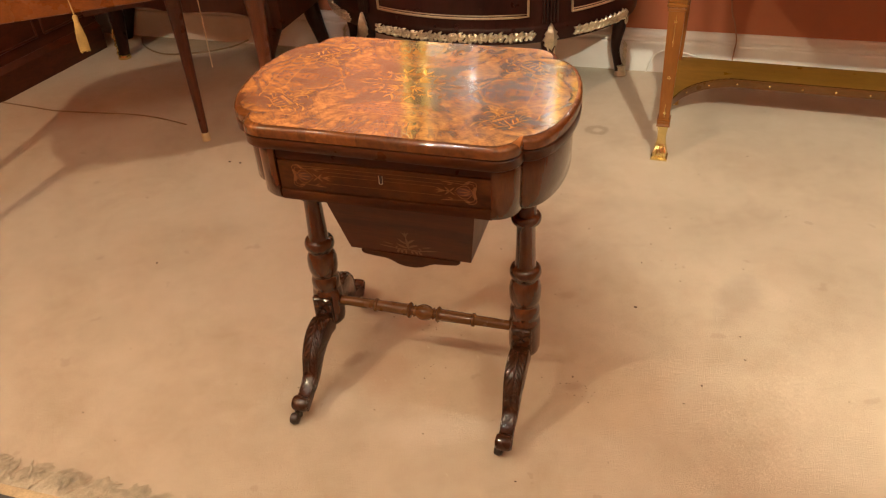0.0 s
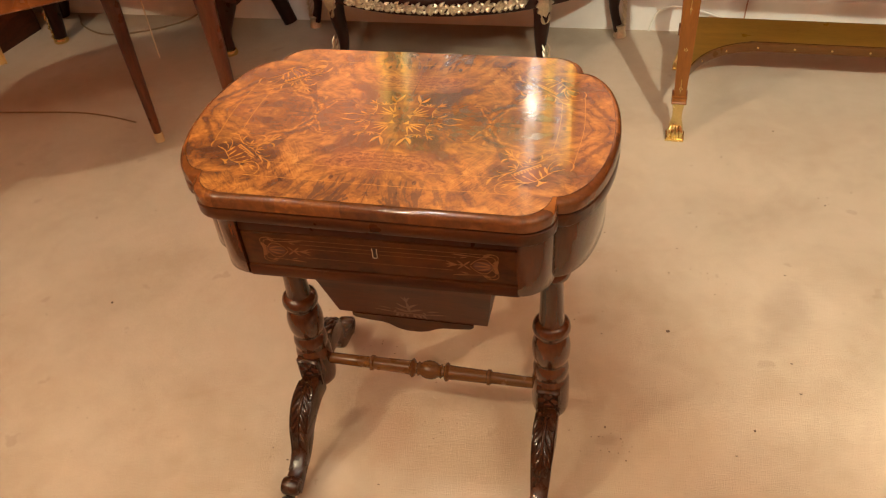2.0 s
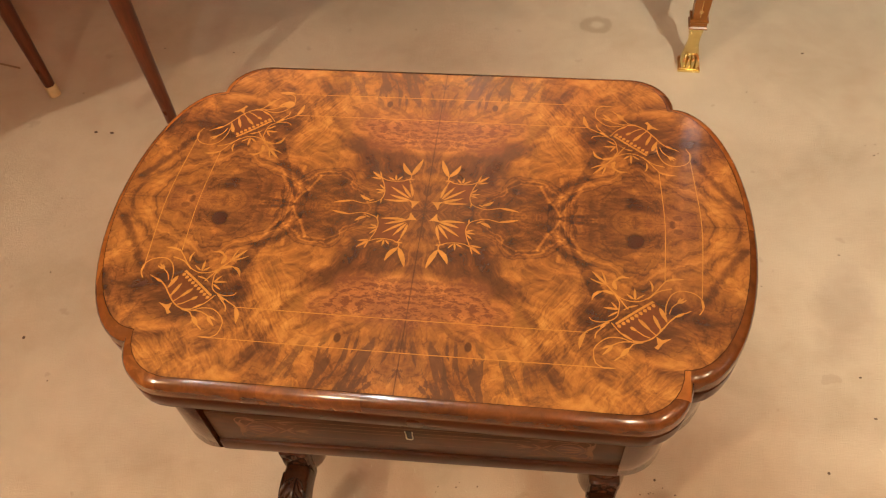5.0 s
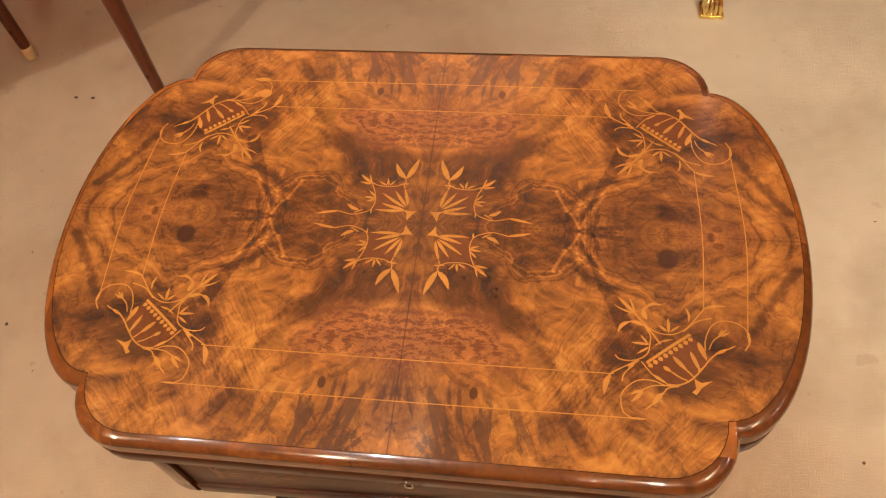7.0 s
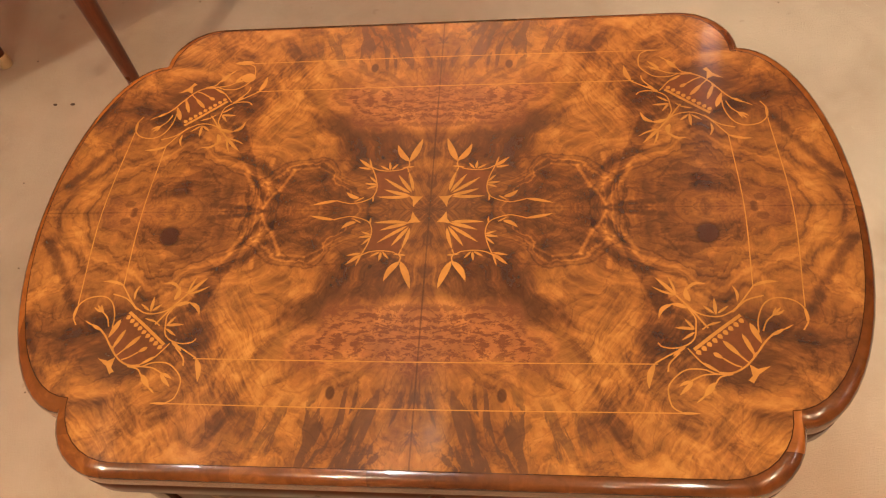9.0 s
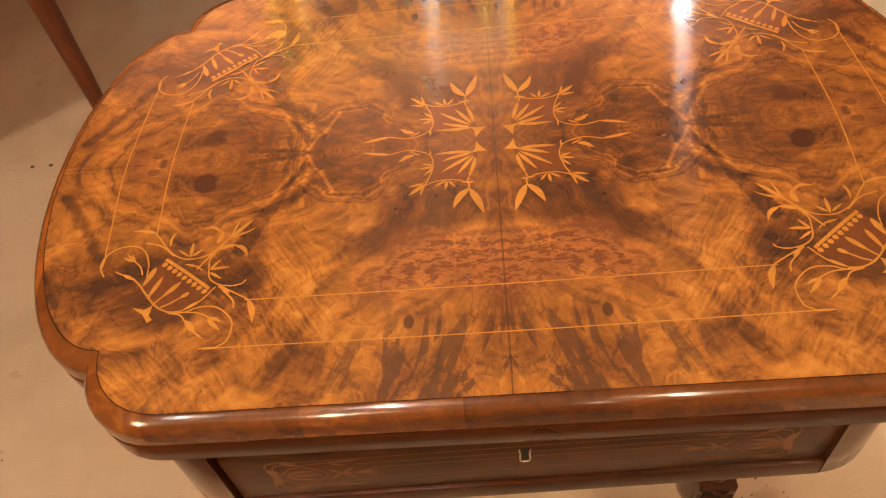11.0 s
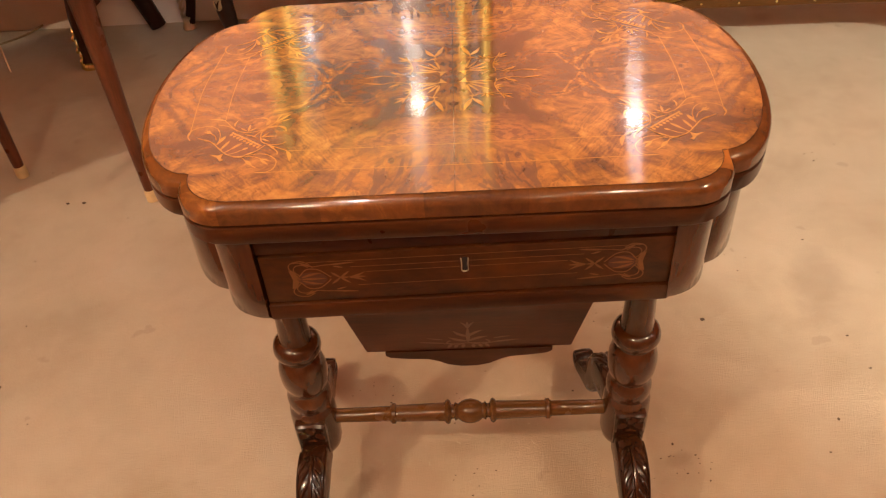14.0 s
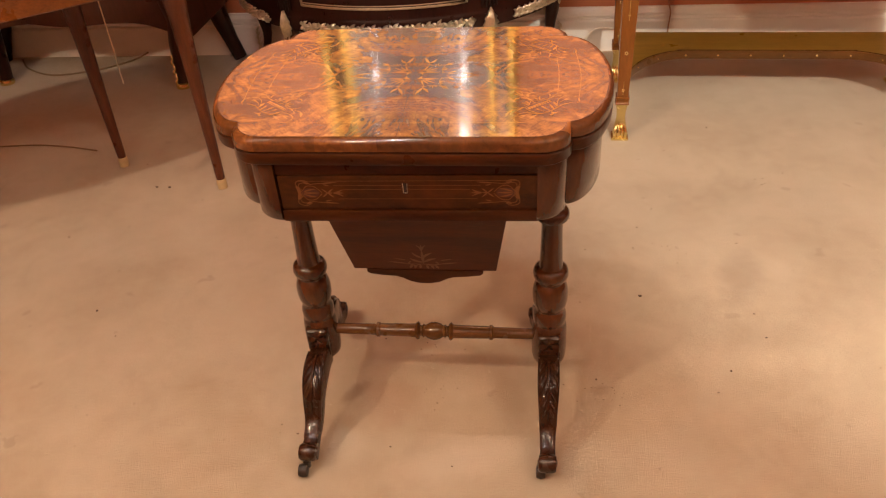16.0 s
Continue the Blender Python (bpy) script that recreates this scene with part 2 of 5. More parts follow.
    def round_of(cx, sx, wave):
        du = M("DIVIDE", M("SUBTRACT", u, cx), sx)
        rd = M("SQRT", M("ADD", M("MULTIPLY", du, du), M("MULTIPLY", v, v)))
        return M("MULTIPLY_ADD", M("SUBTRACT", mottle, 0.5), 0.016, M("MULTIPLY_ADD", M("SUBTRACT", broad, 0.5), wave, rd))

    # distances from the two ovals of one leaf: the knot's and the small one by the crossed figure
    knot_d, eye_d = round_of(0.212, 1.30, 0.075), round_of(0.098, 0.95, 0.060)
    rings_d = M("MINIMUM", knot_d, M("MULTIPLY", eye_d, 1.45))
    in_rings = soft(rings_d, 0.046, 0.078)
    growth = noise_node(nt, vec(M("MULTIPLY", rings_d, 420.0), M("MULTIPLY", ang, 2.2), 2.0), 1.0, 3, 0.6, 0.15)

    f = M("MULTIPLY_ADD", M("SUBTRACT", broad, 0.5), 0.36, 0.490)
    f = M("MULTIPLY_ADD", M("SUBTRACT", flames, 0.5), 0.42, f)
    f = M("MULTIPLY_ADD", M("SUBTRACT", mottle, 0.5), 0.40, f)
    mid = noise_node(nt, vec(M("MULTIPLY", ang, 13.0), M("MULTIPLY", rad, 26.0), 7.0), 1.0, 5, 0.6, 1.1)
    f = M("MULTIPLY_ADD", M("SUBTRACT", mid, 0.5), M("MULTIPLY_ADD", in_rings, -0.26, 0.46), f)
    f = M("MULTIPLY_ADD", M("SUBTRACT", fibre, 0.5), M("MULTIPLY_ADD", in_rings, -0.12, 0.22), f)
    # patches of curl, with an edge where the fibres turn
    sep3 = noise_node(nt, m, 24, 5, 0.62, 1.4)
    f = M("MULTIPLY_ADD", soft(sep3, 0.47, 0.53), M("MULTIPLY_ADD", in_rings, -0.03, 0.055), f)
    sep4 = noise_node(nt, vec(M("MULTIPLY", M("ADD", mu, mv), 60.0), M("MULTIPLY", M("SUBTRACT", mu, mv), 22.0), 4.0), 1.0, 4, 0.6, 0.8)
    f = M("MULTIPLY_ADD", soft(sep4, 0.42, 0.52), -0.045, f)
    # the four leaves of veneer never match quite
    f = M("MULTIPLY_ADD", M("SUBTRACT", noise_node(nt, co, 9, 4, 0.55, 0.6), 0.5), 0.22, f)
    f = M("MULTIPLY_ADD", M("MULTIPLY", M("SUBTRACT", growth, 0.5), in_rings), 0.36, f)
    ridge = M("ABSOLUTE", M("SUBTRACT", noise_node(nt, m, 26, 4, 0.55, 0.8), 0.5))
    f = M("MULTIPLY_ADD", soft(ridge, 0.0, 0.025), -0.07, f)
    f = M("MULTIPLY_ADD", M("SUBTRACT", pores, 0.5), 0.12, f)
    curly = M("MAXIMUM", blob(0.135, 0.120, 0.060, 0.055, 0.5), blob(0.215, 0.175, 0.06, 0.03, 0.5))
    f = M("MULTIPLY_ADD", M("MULTIPLY", M("SUBTRACT", curl, 0.5), curly), 0.42, f)
    # pale and dark contours of the ovals
    for dist, at, w, k in ((knot_d, 0.058, 0.0060, 0.07), (knot_d, 0.066, 0.0050, -0.08), (knot_d, 0.050, 0.0030, -0.07), (eye_d, 0.040, 0.0030, 0.09), (eye_d, 0.046, 0.0026, -0.07)):
        line = soft(M("ABSOLUTE", M("SUBTRACT", dist, at)), 0.0, w * 0.6)
        f = M("MULTIPLY_ADD", line, k * 1.5, f)
    # heartwood and sapwood zones of one leaf
    for cx, cy, rx, ry, k in ((0.015, 0.020, 0.085, 0.040, -0.09), (0.030, 0.062, 0.055, 0.014, -0.10), (0.075, 0.086, 0.030, 0.012, -0.10), (0.098, 0.008, 0.036, 0.030, -0.08), (0.205, 0.010, 0.062, 0.042, -0.08),
                              (0.045, 0.108, 0.055, 0.022, 0.03), (0.110, 0.066, 0.035, 0.018, 0.09), (0.166, 0.096, 0.018, 0.036, -0.12), (0.222, 0.115, 0.042, 0.036, -0.14),
                              (0.285, 0.045, 0.030, 0.045, 0.10), (0.270, 0.110, 0.020, 0.035, -0.08), (0.118, 0.118, 0.028, 0.040, 0.09), (0.185, 0.185, 0.060, 0.018, 0.10),
                              (0.0, 0.150, 0.016, 0.06, -0.05), (0.250, 0.150, 0.012, 0.02, -0.10), (0.085, 0.170, 0.030, 0.030, 0.07)):
        f = M("MULTIPLY_ADD", blob(cx, cy, rx, ry), k * 1.05, f)
    # slanting dark streaks at the bowed end, rays of the crossed figure
    for ax, ay, bx, by, w0, w1, k in ((0.262, 0.085, 0.300, 0.030, 0.010, 0.013, -0.15), (0.283, 0.120, 0.305, 0.085, 0.008, 0.010, -0.13), (0.134, 0.006, 0.168, 0.085, 0.005, 0.014, -0.14),
                                      (0.132, 0.002, 0.112, 0.038, 0.0036, 0.0040, 0.13), (0.112, 0.038, 0.092, 0.040, 0.0040, 0.0036, 0.12), (0.092, 0.040, 0.072, 0.030, 0.0036, 0.0030, 0.10),
                                      (0.132, 0.002, 0.152, 0.036, 0.0036, 0.006, 0.11), (0.128, 0.0, 0.175, 0.006, 0.004, 0.006, -0.08), (0.132, 0.004, 0.132, 0.050, 0.003, 0.005, 0.08), (0.10, 0.09, 0.14, 0.19, 0.008, 0.012, -0.07)):
        f = M("MULTIPLY_ADD", ray(ax, ay, bx, by, w0 * 0.6, w1 * 0.6), k * 1.3, f)
    col = color_ramp(nt, f, [(0.18, (0.042, 0.0165, 0.0095)), (0.35, (0.100, 0.0370, 0.0130)), (0.485, (0.200, 0.0745, 0.0190)), (0.62, (0.335, 0.134, 0.0290)), (0.79, (0.50, 0.220, 0.047))])
    # burr freckles
    hump = M("SQRT", M("ADD", M("POWER", M("DIVIDE", u, 0.108), 2.0), M("POWER", M("DIVIDE", M("SUBTRACT", v, 0.140), 0.064), 2.0)))
    hump = M("MULTIPLY_ADD", M("SUBTRACT", broad, 0.5), 0.9, M("MULTIPLY_ADD", M("SUBTRACT", mottle, 0.5), 0.45, hump))
    arcs = M("SINE", M("MULTIPLY", hump, 46.0))
    freck = soft(M("MULTIPLY_ADD", arcs, -0.060, noise_node(nt, vec(M("MULTIPLY", mu, 150.0), M("MULTIPLY", mv, 290.0)), 1.0, 7, 0.75, 1.2)), 0.47, 0.515)
    where = M("MULTIPLY", soft(hump, 0.70, 1.08), soft(M("MULTIPLY_ADD", M("SUBTRACT", mottle, 0.5), 0.05, v), 0.116, 0.142))
    where = M("MAXIMUM", where, M("MULTIPLY", blob(0.240, 0.0, 0.030, 0.018), 0.4))
    col = mix(nt, M("MULTIPLY", where, 0.50), col, (0.36, 0.128, 0.042))
    col = mix(nt, M("MULTIPLY", M("MULTIPLY", freck, where), 0.78), col, (0.105, 0.031, 0.014))
    rimmed = M("MULTIPLY", soft(M("ABSOLUTE", M("SUBTRACT", hump, 1.06)), 0.0, 0.16), soft(v, 0.120, 0.140))
    col = mix(nt, M("MULTIPLY", rimmed, 0.45), col, (0.085, 0.030, 0.011))
    # dark flame streaks that stand on the front and back edges
    streak = noise_node(nt, vec(M("MULTIPLY", M("MULTIPLY_ADD", mv, -0.25, u), 66.0), M("MULTIPLY", mv, 16.0), 5.0), 1.0, 5, 0.6, 0.8)
    sm = nt.nodes.new("ShaderNodeMapRange")
    sm.interpolation_type = "SMOOTHSTEP"
    sm.inputs["From Min"].default_value, sm.inputs["From Max"].default_value = 0.485, 0.535
    nt.links.new(streak, sm.inputs["Value"])
    col = mix(nt, M("MULTIPLY", M("MULTIPLY", sm.outputs[0], blob(0.045, 0.182, 0.085, 0.040, 0.9)), 0.76), col, (0.068, 0.030, 0.017))
    # knots and the small bark pockets
    for cx, cy, rx, ry, k in ((0.203, 0.023, 0.0085, 0.0100, "front"), (0.058, 0.149, 0.0035, 0.0055, 0.80), (0.243, 0.008, 0.005, 0.004, 0.5), (0.238, 0.002, 0.003, 0.003, 0.5)):
        if k == "front":
            k = M("MULTIPLY_ADD", M("LESS_THAN", sep.outputs[1], 0.0), 0.42, 0.45)
        col = mix(nt, M("MULTIPLY", blob(cx, cy, rx, ry, 0.25, 0.25), k), col, (0.040, 0.014, 0.009))
    # veneer joints
    seam = M("MAXIMUM", M("LESS_THAN", u, 0.0006), M("MULTIPLY", M("LESS_THAN", v, 0.0005), 0.5))
    col = mix(nt, M("MULTIPLY", seam, 0.6), col, (0.05, 0.018, 0.008))
    nt.links.new(col, bsdf.inputs["Base Color"])
    polish(nt, bsdf, co)
    return mat


def polish(nt, bsdf, co):
    """French polish: glossy, rubbed in fine lines, with a faint bloom."""
    smear = noise_node(nt, co, 14, 5, 0.6)
    nt.links.new(math_node(nt, "MULTIPLY_ADD", smear, 0.05, 0.105), bsdf.inputs["Roughness"])
    bsdf.inputs["Anisotropic"].default_value = 1.0
    rub = nt.nodes.new("ShaderNodeCombineXYZ")
    rub.inputs[1].default_value = 1.0
    nt.links.new(rub.outputs[0], bsdf.inputs["Tangent"])
    bsdf.inputs["Specular IOR Level"].default_value = 0.72
    bsdf.inputs["Coat Weight"].default_value, bsdf.inputs["Coat Roughness"].default_value = 0.42, 0.075
    ripple = noise_node(nt, stretched(nt, co, 0.2, 1, 1), 70, 3, 0.5)
    bump(nt, bsdf, ripple, 0.10, 0.0005)


def crossband(name):
    """Short pieces of walnut laid across the edge, each of its own tone."""
    mat, nt, bsdf = nodes_of(name)
    co = object_coords(nt)
    sep = nt.nodes.new("ShaderNodeSeparateXYZ")
    nt.links.new(co, sep.inputs[0])
    cx = math_node(nt, "FLOOR", math_node(nt, "MULTIPLY_ADD", sep.outputs[0], 11.0, 0.3))
    cy = math_node(nt, "FLOOR", math_node(nt, "MULTIPLY", sep.outputs[1], 5.5))
    wn = nt.nodes.new("ShaderNodeTexWhiteNoise")
    wn.noise_dimensions = "2D"
    cv = nt.nodes.new("ShaderNodeCombineXYZ")
    nt.links.new(cx, cv.inputs[0])
    nt.links.new(cy, cv.inputs[1])
    nt.links.new(cv.outputs[0], wn.inputs["Vector"])
    grain = noise_node(nt, co, 55, 6, 0.65, 0.8)
    f = math_node(nt, "ADD", math_node(nt, "MULTIPLY", wn.outputs[0], 0.48), math_node(nt, "MULTIPLY", grain, 0.60))
    col = color_ramp(nt, f, [(0.2, (0.050, 0.0150, 0.0050)), (0.5, (0.140, 0.043, 0.010)), (0.85, (0.38, 0.128, 0.026))])
    nt.links.new(col, bsdf.inputs["Base Color"])
    polish(nt, bsdf, co)
    bsdf.inputs["Specular IOR Level"].default_value = 0.4
    return mat


def plain(name, color, rough, metal=0.0, vary=0.15, scale=40.0, relief=0.1, depth=0.0008):
    mat, nt, bsdf = nodes_of(name)
    co = object_coords(nt)
    n = noise_node(nt, co, scale, 5, 0.6)
    n2 = noise_node(nt, co, scale * 0.12, 3, 0.5)
    f = math_node(nt, "ADD", math_node(nt, "MULTIPLY", n, 0.5), math_node(nt, "MULTIPLY", n2, 0.5))
    lo = tuple(c * (1 - vary) for c in color)
    hi = tuple(min(1.0, c * (1 + vary)) for c in color)
    nt.links.new(color_ramp(nt, f, [(0.3, lo), (0.7, hi)]), bsdf.inputs["Base Color"])
    nt.links.new(math_node(nt, "MULTIPLY_ADD", n, 0.2, rough - 0.1), bsdf.inputs["Roughness"])
    bsdf.inputs["Metallic"].default_value = metal
    bump(nt, bsdf, n, relief, depth)
    return mat


# old stains on the carpet, and shade and lit patches painted in round the work table: middle, half sizes, turn, tone,
# strength, ring or patch
STAINS_AND_SHADE = [(0.228, 1.235, 0.035, 0.030, 0.0, (0.22, 0.16, 0.10), 0.5, True), (0.695, 0.400, 0.060, 0.140, -0.3, (0.26, 0.19, 0.14), 0.35, False),
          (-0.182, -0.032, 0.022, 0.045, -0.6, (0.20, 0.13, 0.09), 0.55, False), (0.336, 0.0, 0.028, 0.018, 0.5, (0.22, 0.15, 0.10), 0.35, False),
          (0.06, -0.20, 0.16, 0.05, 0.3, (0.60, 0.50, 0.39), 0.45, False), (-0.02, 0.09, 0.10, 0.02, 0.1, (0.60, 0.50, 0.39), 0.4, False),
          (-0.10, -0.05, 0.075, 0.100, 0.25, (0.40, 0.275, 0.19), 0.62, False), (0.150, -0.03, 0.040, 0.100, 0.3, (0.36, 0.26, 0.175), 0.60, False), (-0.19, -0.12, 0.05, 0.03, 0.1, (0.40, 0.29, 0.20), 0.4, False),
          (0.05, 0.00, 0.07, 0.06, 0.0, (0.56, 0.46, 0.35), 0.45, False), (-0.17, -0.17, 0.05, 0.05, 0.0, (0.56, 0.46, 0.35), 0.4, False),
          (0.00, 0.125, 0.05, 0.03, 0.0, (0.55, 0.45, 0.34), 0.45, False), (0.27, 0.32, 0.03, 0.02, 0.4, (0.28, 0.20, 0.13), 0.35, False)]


def carpet_material():
    mat, nt, bsdf = nodes_of("beige carpet")
    co = object_coords(nt)
    pile = noise_node(nt, co, 420, 3, 0.7)
    tuft = noise_node(nt, co, 90, 4, 0.6)
    stain = noise_node(nt, co, 3.2, 5, 0.6, 0.4)
    lane = noise_node(nt, co, 0.9, 3, 0.5)
    blotch = noise_node(nt, co, 15, 5, 0.65, 0.5)
    stain = math_node(nt, "MULTIPLY_ADD", math_node(nt, "SUBTRACT", blotch, 0.5), 0.45, stain)
    col = color_ramp(nt, stain, [(0.28, (0.415, 0.320, 0.222)), (0.5, (0.49, 0.391, 0.284)), (0.74, (0.555, 0.455, 0.340))])
    fleck = noise_node(nt, co, 150, 4, 0.7)
    col = mix(nt, math_node(nt, "MULTIPLY", math_node(nt, "GREATER_THAN", fleck, 0.69), 0.35), col, (0.66, 0.56, 0.43))
    col = mix(nt, math_node(nt, "MULTIPLY", lane, 0.35), col, (0.44, 0.35, 0.25))
    col = mix(nt, math_node(nt, "MULTIPLY", pile, 0.28), col, (0.30, 0.23, 0.16))
    spots = noise_node(nt, co, 13, 3, 0.5)
    col = mix(nt, math_node(nt, "MULTIPLY", math_node(nt, "GREATER_THAN", spots, 0.71), 0.3), col, (0.28, 0.20, 0.14))
    ragged = noise_node(nt, co, 21, 7, 0.72, 0.6)
    sep = nt.nodes.new("ShaderNodeSeparateXYZ")
    nt.links.new(co, sep.inputs[0])
    # stains, and the table's shade and lit patches, mixed into the pile colour
    for cx, cy, rx, ry, turn, tone, k, ring in STAINS_AND_SHADE:
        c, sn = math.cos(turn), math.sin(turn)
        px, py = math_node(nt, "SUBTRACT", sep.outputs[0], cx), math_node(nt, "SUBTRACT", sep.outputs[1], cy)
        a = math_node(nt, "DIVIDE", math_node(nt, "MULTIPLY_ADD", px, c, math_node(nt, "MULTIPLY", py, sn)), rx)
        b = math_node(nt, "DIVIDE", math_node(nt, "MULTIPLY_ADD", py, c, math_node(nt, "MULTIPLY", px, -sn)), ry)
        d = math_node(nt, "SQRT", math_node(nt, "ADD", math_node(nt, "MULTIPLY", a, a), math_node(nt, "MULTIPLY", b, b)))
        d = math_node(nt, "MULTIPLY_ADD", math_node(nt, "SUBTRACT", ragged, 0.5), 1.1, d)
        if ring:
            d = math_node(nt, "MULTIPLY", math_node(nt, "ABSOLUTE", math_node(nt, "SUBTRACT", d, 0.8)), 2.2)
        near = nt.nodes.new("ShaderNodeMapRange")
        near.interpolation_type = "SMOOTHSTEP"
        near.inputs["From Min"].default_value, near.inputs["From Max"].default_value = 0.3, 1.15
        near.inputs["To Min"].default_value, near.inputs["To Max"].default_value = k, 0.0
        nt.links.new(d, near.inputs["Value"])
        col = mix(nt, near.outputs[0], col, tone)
    nt.links.new(col, bsdf.inputs["Base Color"])
    bsdf.inputs["Roughness"].default_value = 0.95
    bsdf.inputs["Specular IOR Level"].default_value = 0.15
    bsdf.inputs["Sheen Weight"].default_value = 0.2
    h = math_node(nt, "ADD", pile, math_node(nt, "MULTIPLY", tuft, 0.8))
    bump(nt, bsdf, h, 0.6, 0.003)
    return mat


BURR = burr_walnut("quartered burr walnut veneer")
BAND = crossband("walnut crossbanding")
WALNUT = wood("polished walnut", (0.0150, 0.0038, 0.0011), (0.090, 0.0220, 0.0040), (1.6, 7, 7), 0.30, 5, 0.10)
WALNUT_UP = wood("turned walnut", (0.036, 0.0086, 0.0020), (0.104, 0.0255, 0.0046), (9, 9, 1.6), 0.17, 5, 0.75)
CARVED = wood("dark carved walnut", (0.014, 0.0045, 0.0020), (0.064, 0.0190, 0.0062), (10, 10, 3), 0.26, 6, 0.32)
MAHOGANY = wood("dark mahogany", (0.009, 0.0024, 0.0018), (0.034, 0.0080, 0.0049), (10, 10, 1.4), 0.30, 4, 0.15)
DESK_MAHOGANY = wood("desk mahogany", (0.034, 0.0076, 0.0030), (0.105, 0.0235, 0.0075), (3, 3, 9), 0.34, 5, 0.12)
RED_MAHOGANY = wood("red mahogany", (0.026, 0.0066, 0.0032), (0.078, 0.0195, 0.0078), (12, 12, 1.4), 0.3, 4, 0.3)
LEG_RED = wood("red brown leg", (0.060, 0.0150, 0.006), (0.165, 0.042, 0.014), (12, 12, 1.4), 0.3, 4, 0.3)
KINGWOOD = wood("orange kingwood veneer", (0.105, 0.027, 0.0052), (0.25, 0.069, 0.0135), (2, 9, 9), 0.28, 5, 0.35)
SATINWOOD = wood("golden satinwood", (0.128, 0.068, 0.0105), (0.25, 0.132, 0.021), (1.6, 9, 9), 0.3, 4, 0.3)
SHELF_EDGE = wood("shelf edge", (0.070, 0.026, 0.006), (0.135, 0.052, 0.011), (1.6, 9, 9), 0.3, 4, 0.3)
SATIN_UP = wood("upright satinwood", (0.125, 0.039, 0.007), (0.26, 0.086, 0.016), (10, 10, 1.5), 0.3, 4, 0.3)
BOXWOOD = plain("boxwood inlay", (0.43, 0.192, 0.037), 0.32, 0, 0.3, 120, 0.03)
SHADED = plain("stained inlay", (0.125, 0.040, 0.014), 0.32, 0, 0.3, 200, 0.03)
for inlay in (BOXWOOD, SHADED):
    nodes = inlay.node_tree.nodes
    polish(inlay.node_tree, nodes["Principled BSDF"], object_coords(inlay.node_tree))
GROUND = plain("dark red inlay", (0.050, 0.010, 0.005), 0.36, 0, 0.3, 150, 0.03)
FAINT = plain("worn inlay", (0.135, 0.050, 0.0125), 0.34, 0, 0.3, 150, 0.03)
GILT = plain("gilt bronze", (0.66, 0.61, 0.47), 0.34, 1.0, 0.3, 160, 0.35, 0.0015)
BRASS = plain("polished brass", (0.82, 0.66, 0.30), 0.24, 1.0, 0.2, 90, 0.15)
GOLD_LEAF = plain("gold leaf", (0.95, 0.60, 0.15), 0.36, 0.55, 0.25, 60, 0.3, 0.002)
BRASS_LINE = plain("brass line", (0.60, 0.53, 0.39), 0.35, 1.0, 0.2, 60, 0.1)
DARK = plain("dark recess", (0.012, 0.006, 0.004), 0.7)
IVORY = plain("pale brass cap", (0.62, 0.46, 0.25), 0.45, 0.3, 0.15, 80)
CASTER = plain("blackened caster", (0.03, 0.018, 0.012), 0.4, 0.2)
CARPET = carpet_material()
WALL = plain("terracotta wall paint", (0.44, 0.150, 0.072), 0.55, 0, 0.12, 9, 0.12, 0.002)
CEIL = plain("ceiling paint", (0.72, 0.63, 0.57), 0.8, 0, 0.04, 12, 0.05)
SKIRT = plain("white skirting paint", (0.76, 0.72, 0.66), 0.42, 0, 0.08, 14, 0.12)
TASSEL = plain("gold silk", (0.46, 0.29, 0.095), 0.6, 0, 0.3, 300, 0.3, 0.001)
STRING = plain("pale string", (0.66, 0.54, 0.38), 0.8, 0, 0.1, 200)
CORD = plain("grey brown flex", (0.22, 0.14, 0.07), 0.6, 0, 0.1, 200)
WALL_FLEX = plain("faded wall flex", (0.40, 0.20, 0.12), 0.6, 0, 0.1, 200)
FLOOR_FLEX = plain("tan flex", (0.25, 0.16, 0.085), 0.6, 0, 0.1, 200)
WHITE_FLEX = plain("white flex", (0.72, 0.68, 0.60), 0.5, 0, 0.1, 100)
FRINGE = plain("cream cotton", (0.48, 0.40, 0.29), 0.9, 0, 0.3, 500, 0.3, 0.001)
RUG = plain("rug pile", (0.075, 0.065, 0.062), 0.95, 0, 0.9, 45, 0.5, 0.003)
RUG_HEM = plain("rug hem", (0.50, 0.37, 0.22), 0.95, 0, 0.3, 200, 0.5, 0.002)
CRUMB = plain("dark crumbs", (0.08, 0.045, 0.025), 0.9, 0, 0.4, 300)
MIRROR, nt_m, bsdf_m = nodes_of("mirror glass")
bsdf_m.inputs["Base Color"].default_value = (0.82, 0.82, 0.80, 1)
bsdf_m.inputs["Metallic"].default_value, bsdf_m.inputs["Roughness"].default_value = 1.0, 0.02
GLOW, nt_g, bsdf_g = nodes_of("lit lamp glass")
bsdf_g.inputs["Emission Color"].default_value = (1.0, 0.86, 0.66, 1)
bsdf_g.inputs["Emission Strength"].default_value = 4.0
BULB, nt_b, bsdf_b = nodes_of("lit bulb glass")
bsdf_b.inputs["Emission Color"].default_value = (0.82, 0.93, 1.0, 1)
bsdf_b.inputs["Emission Strength"].default_value = 75.0

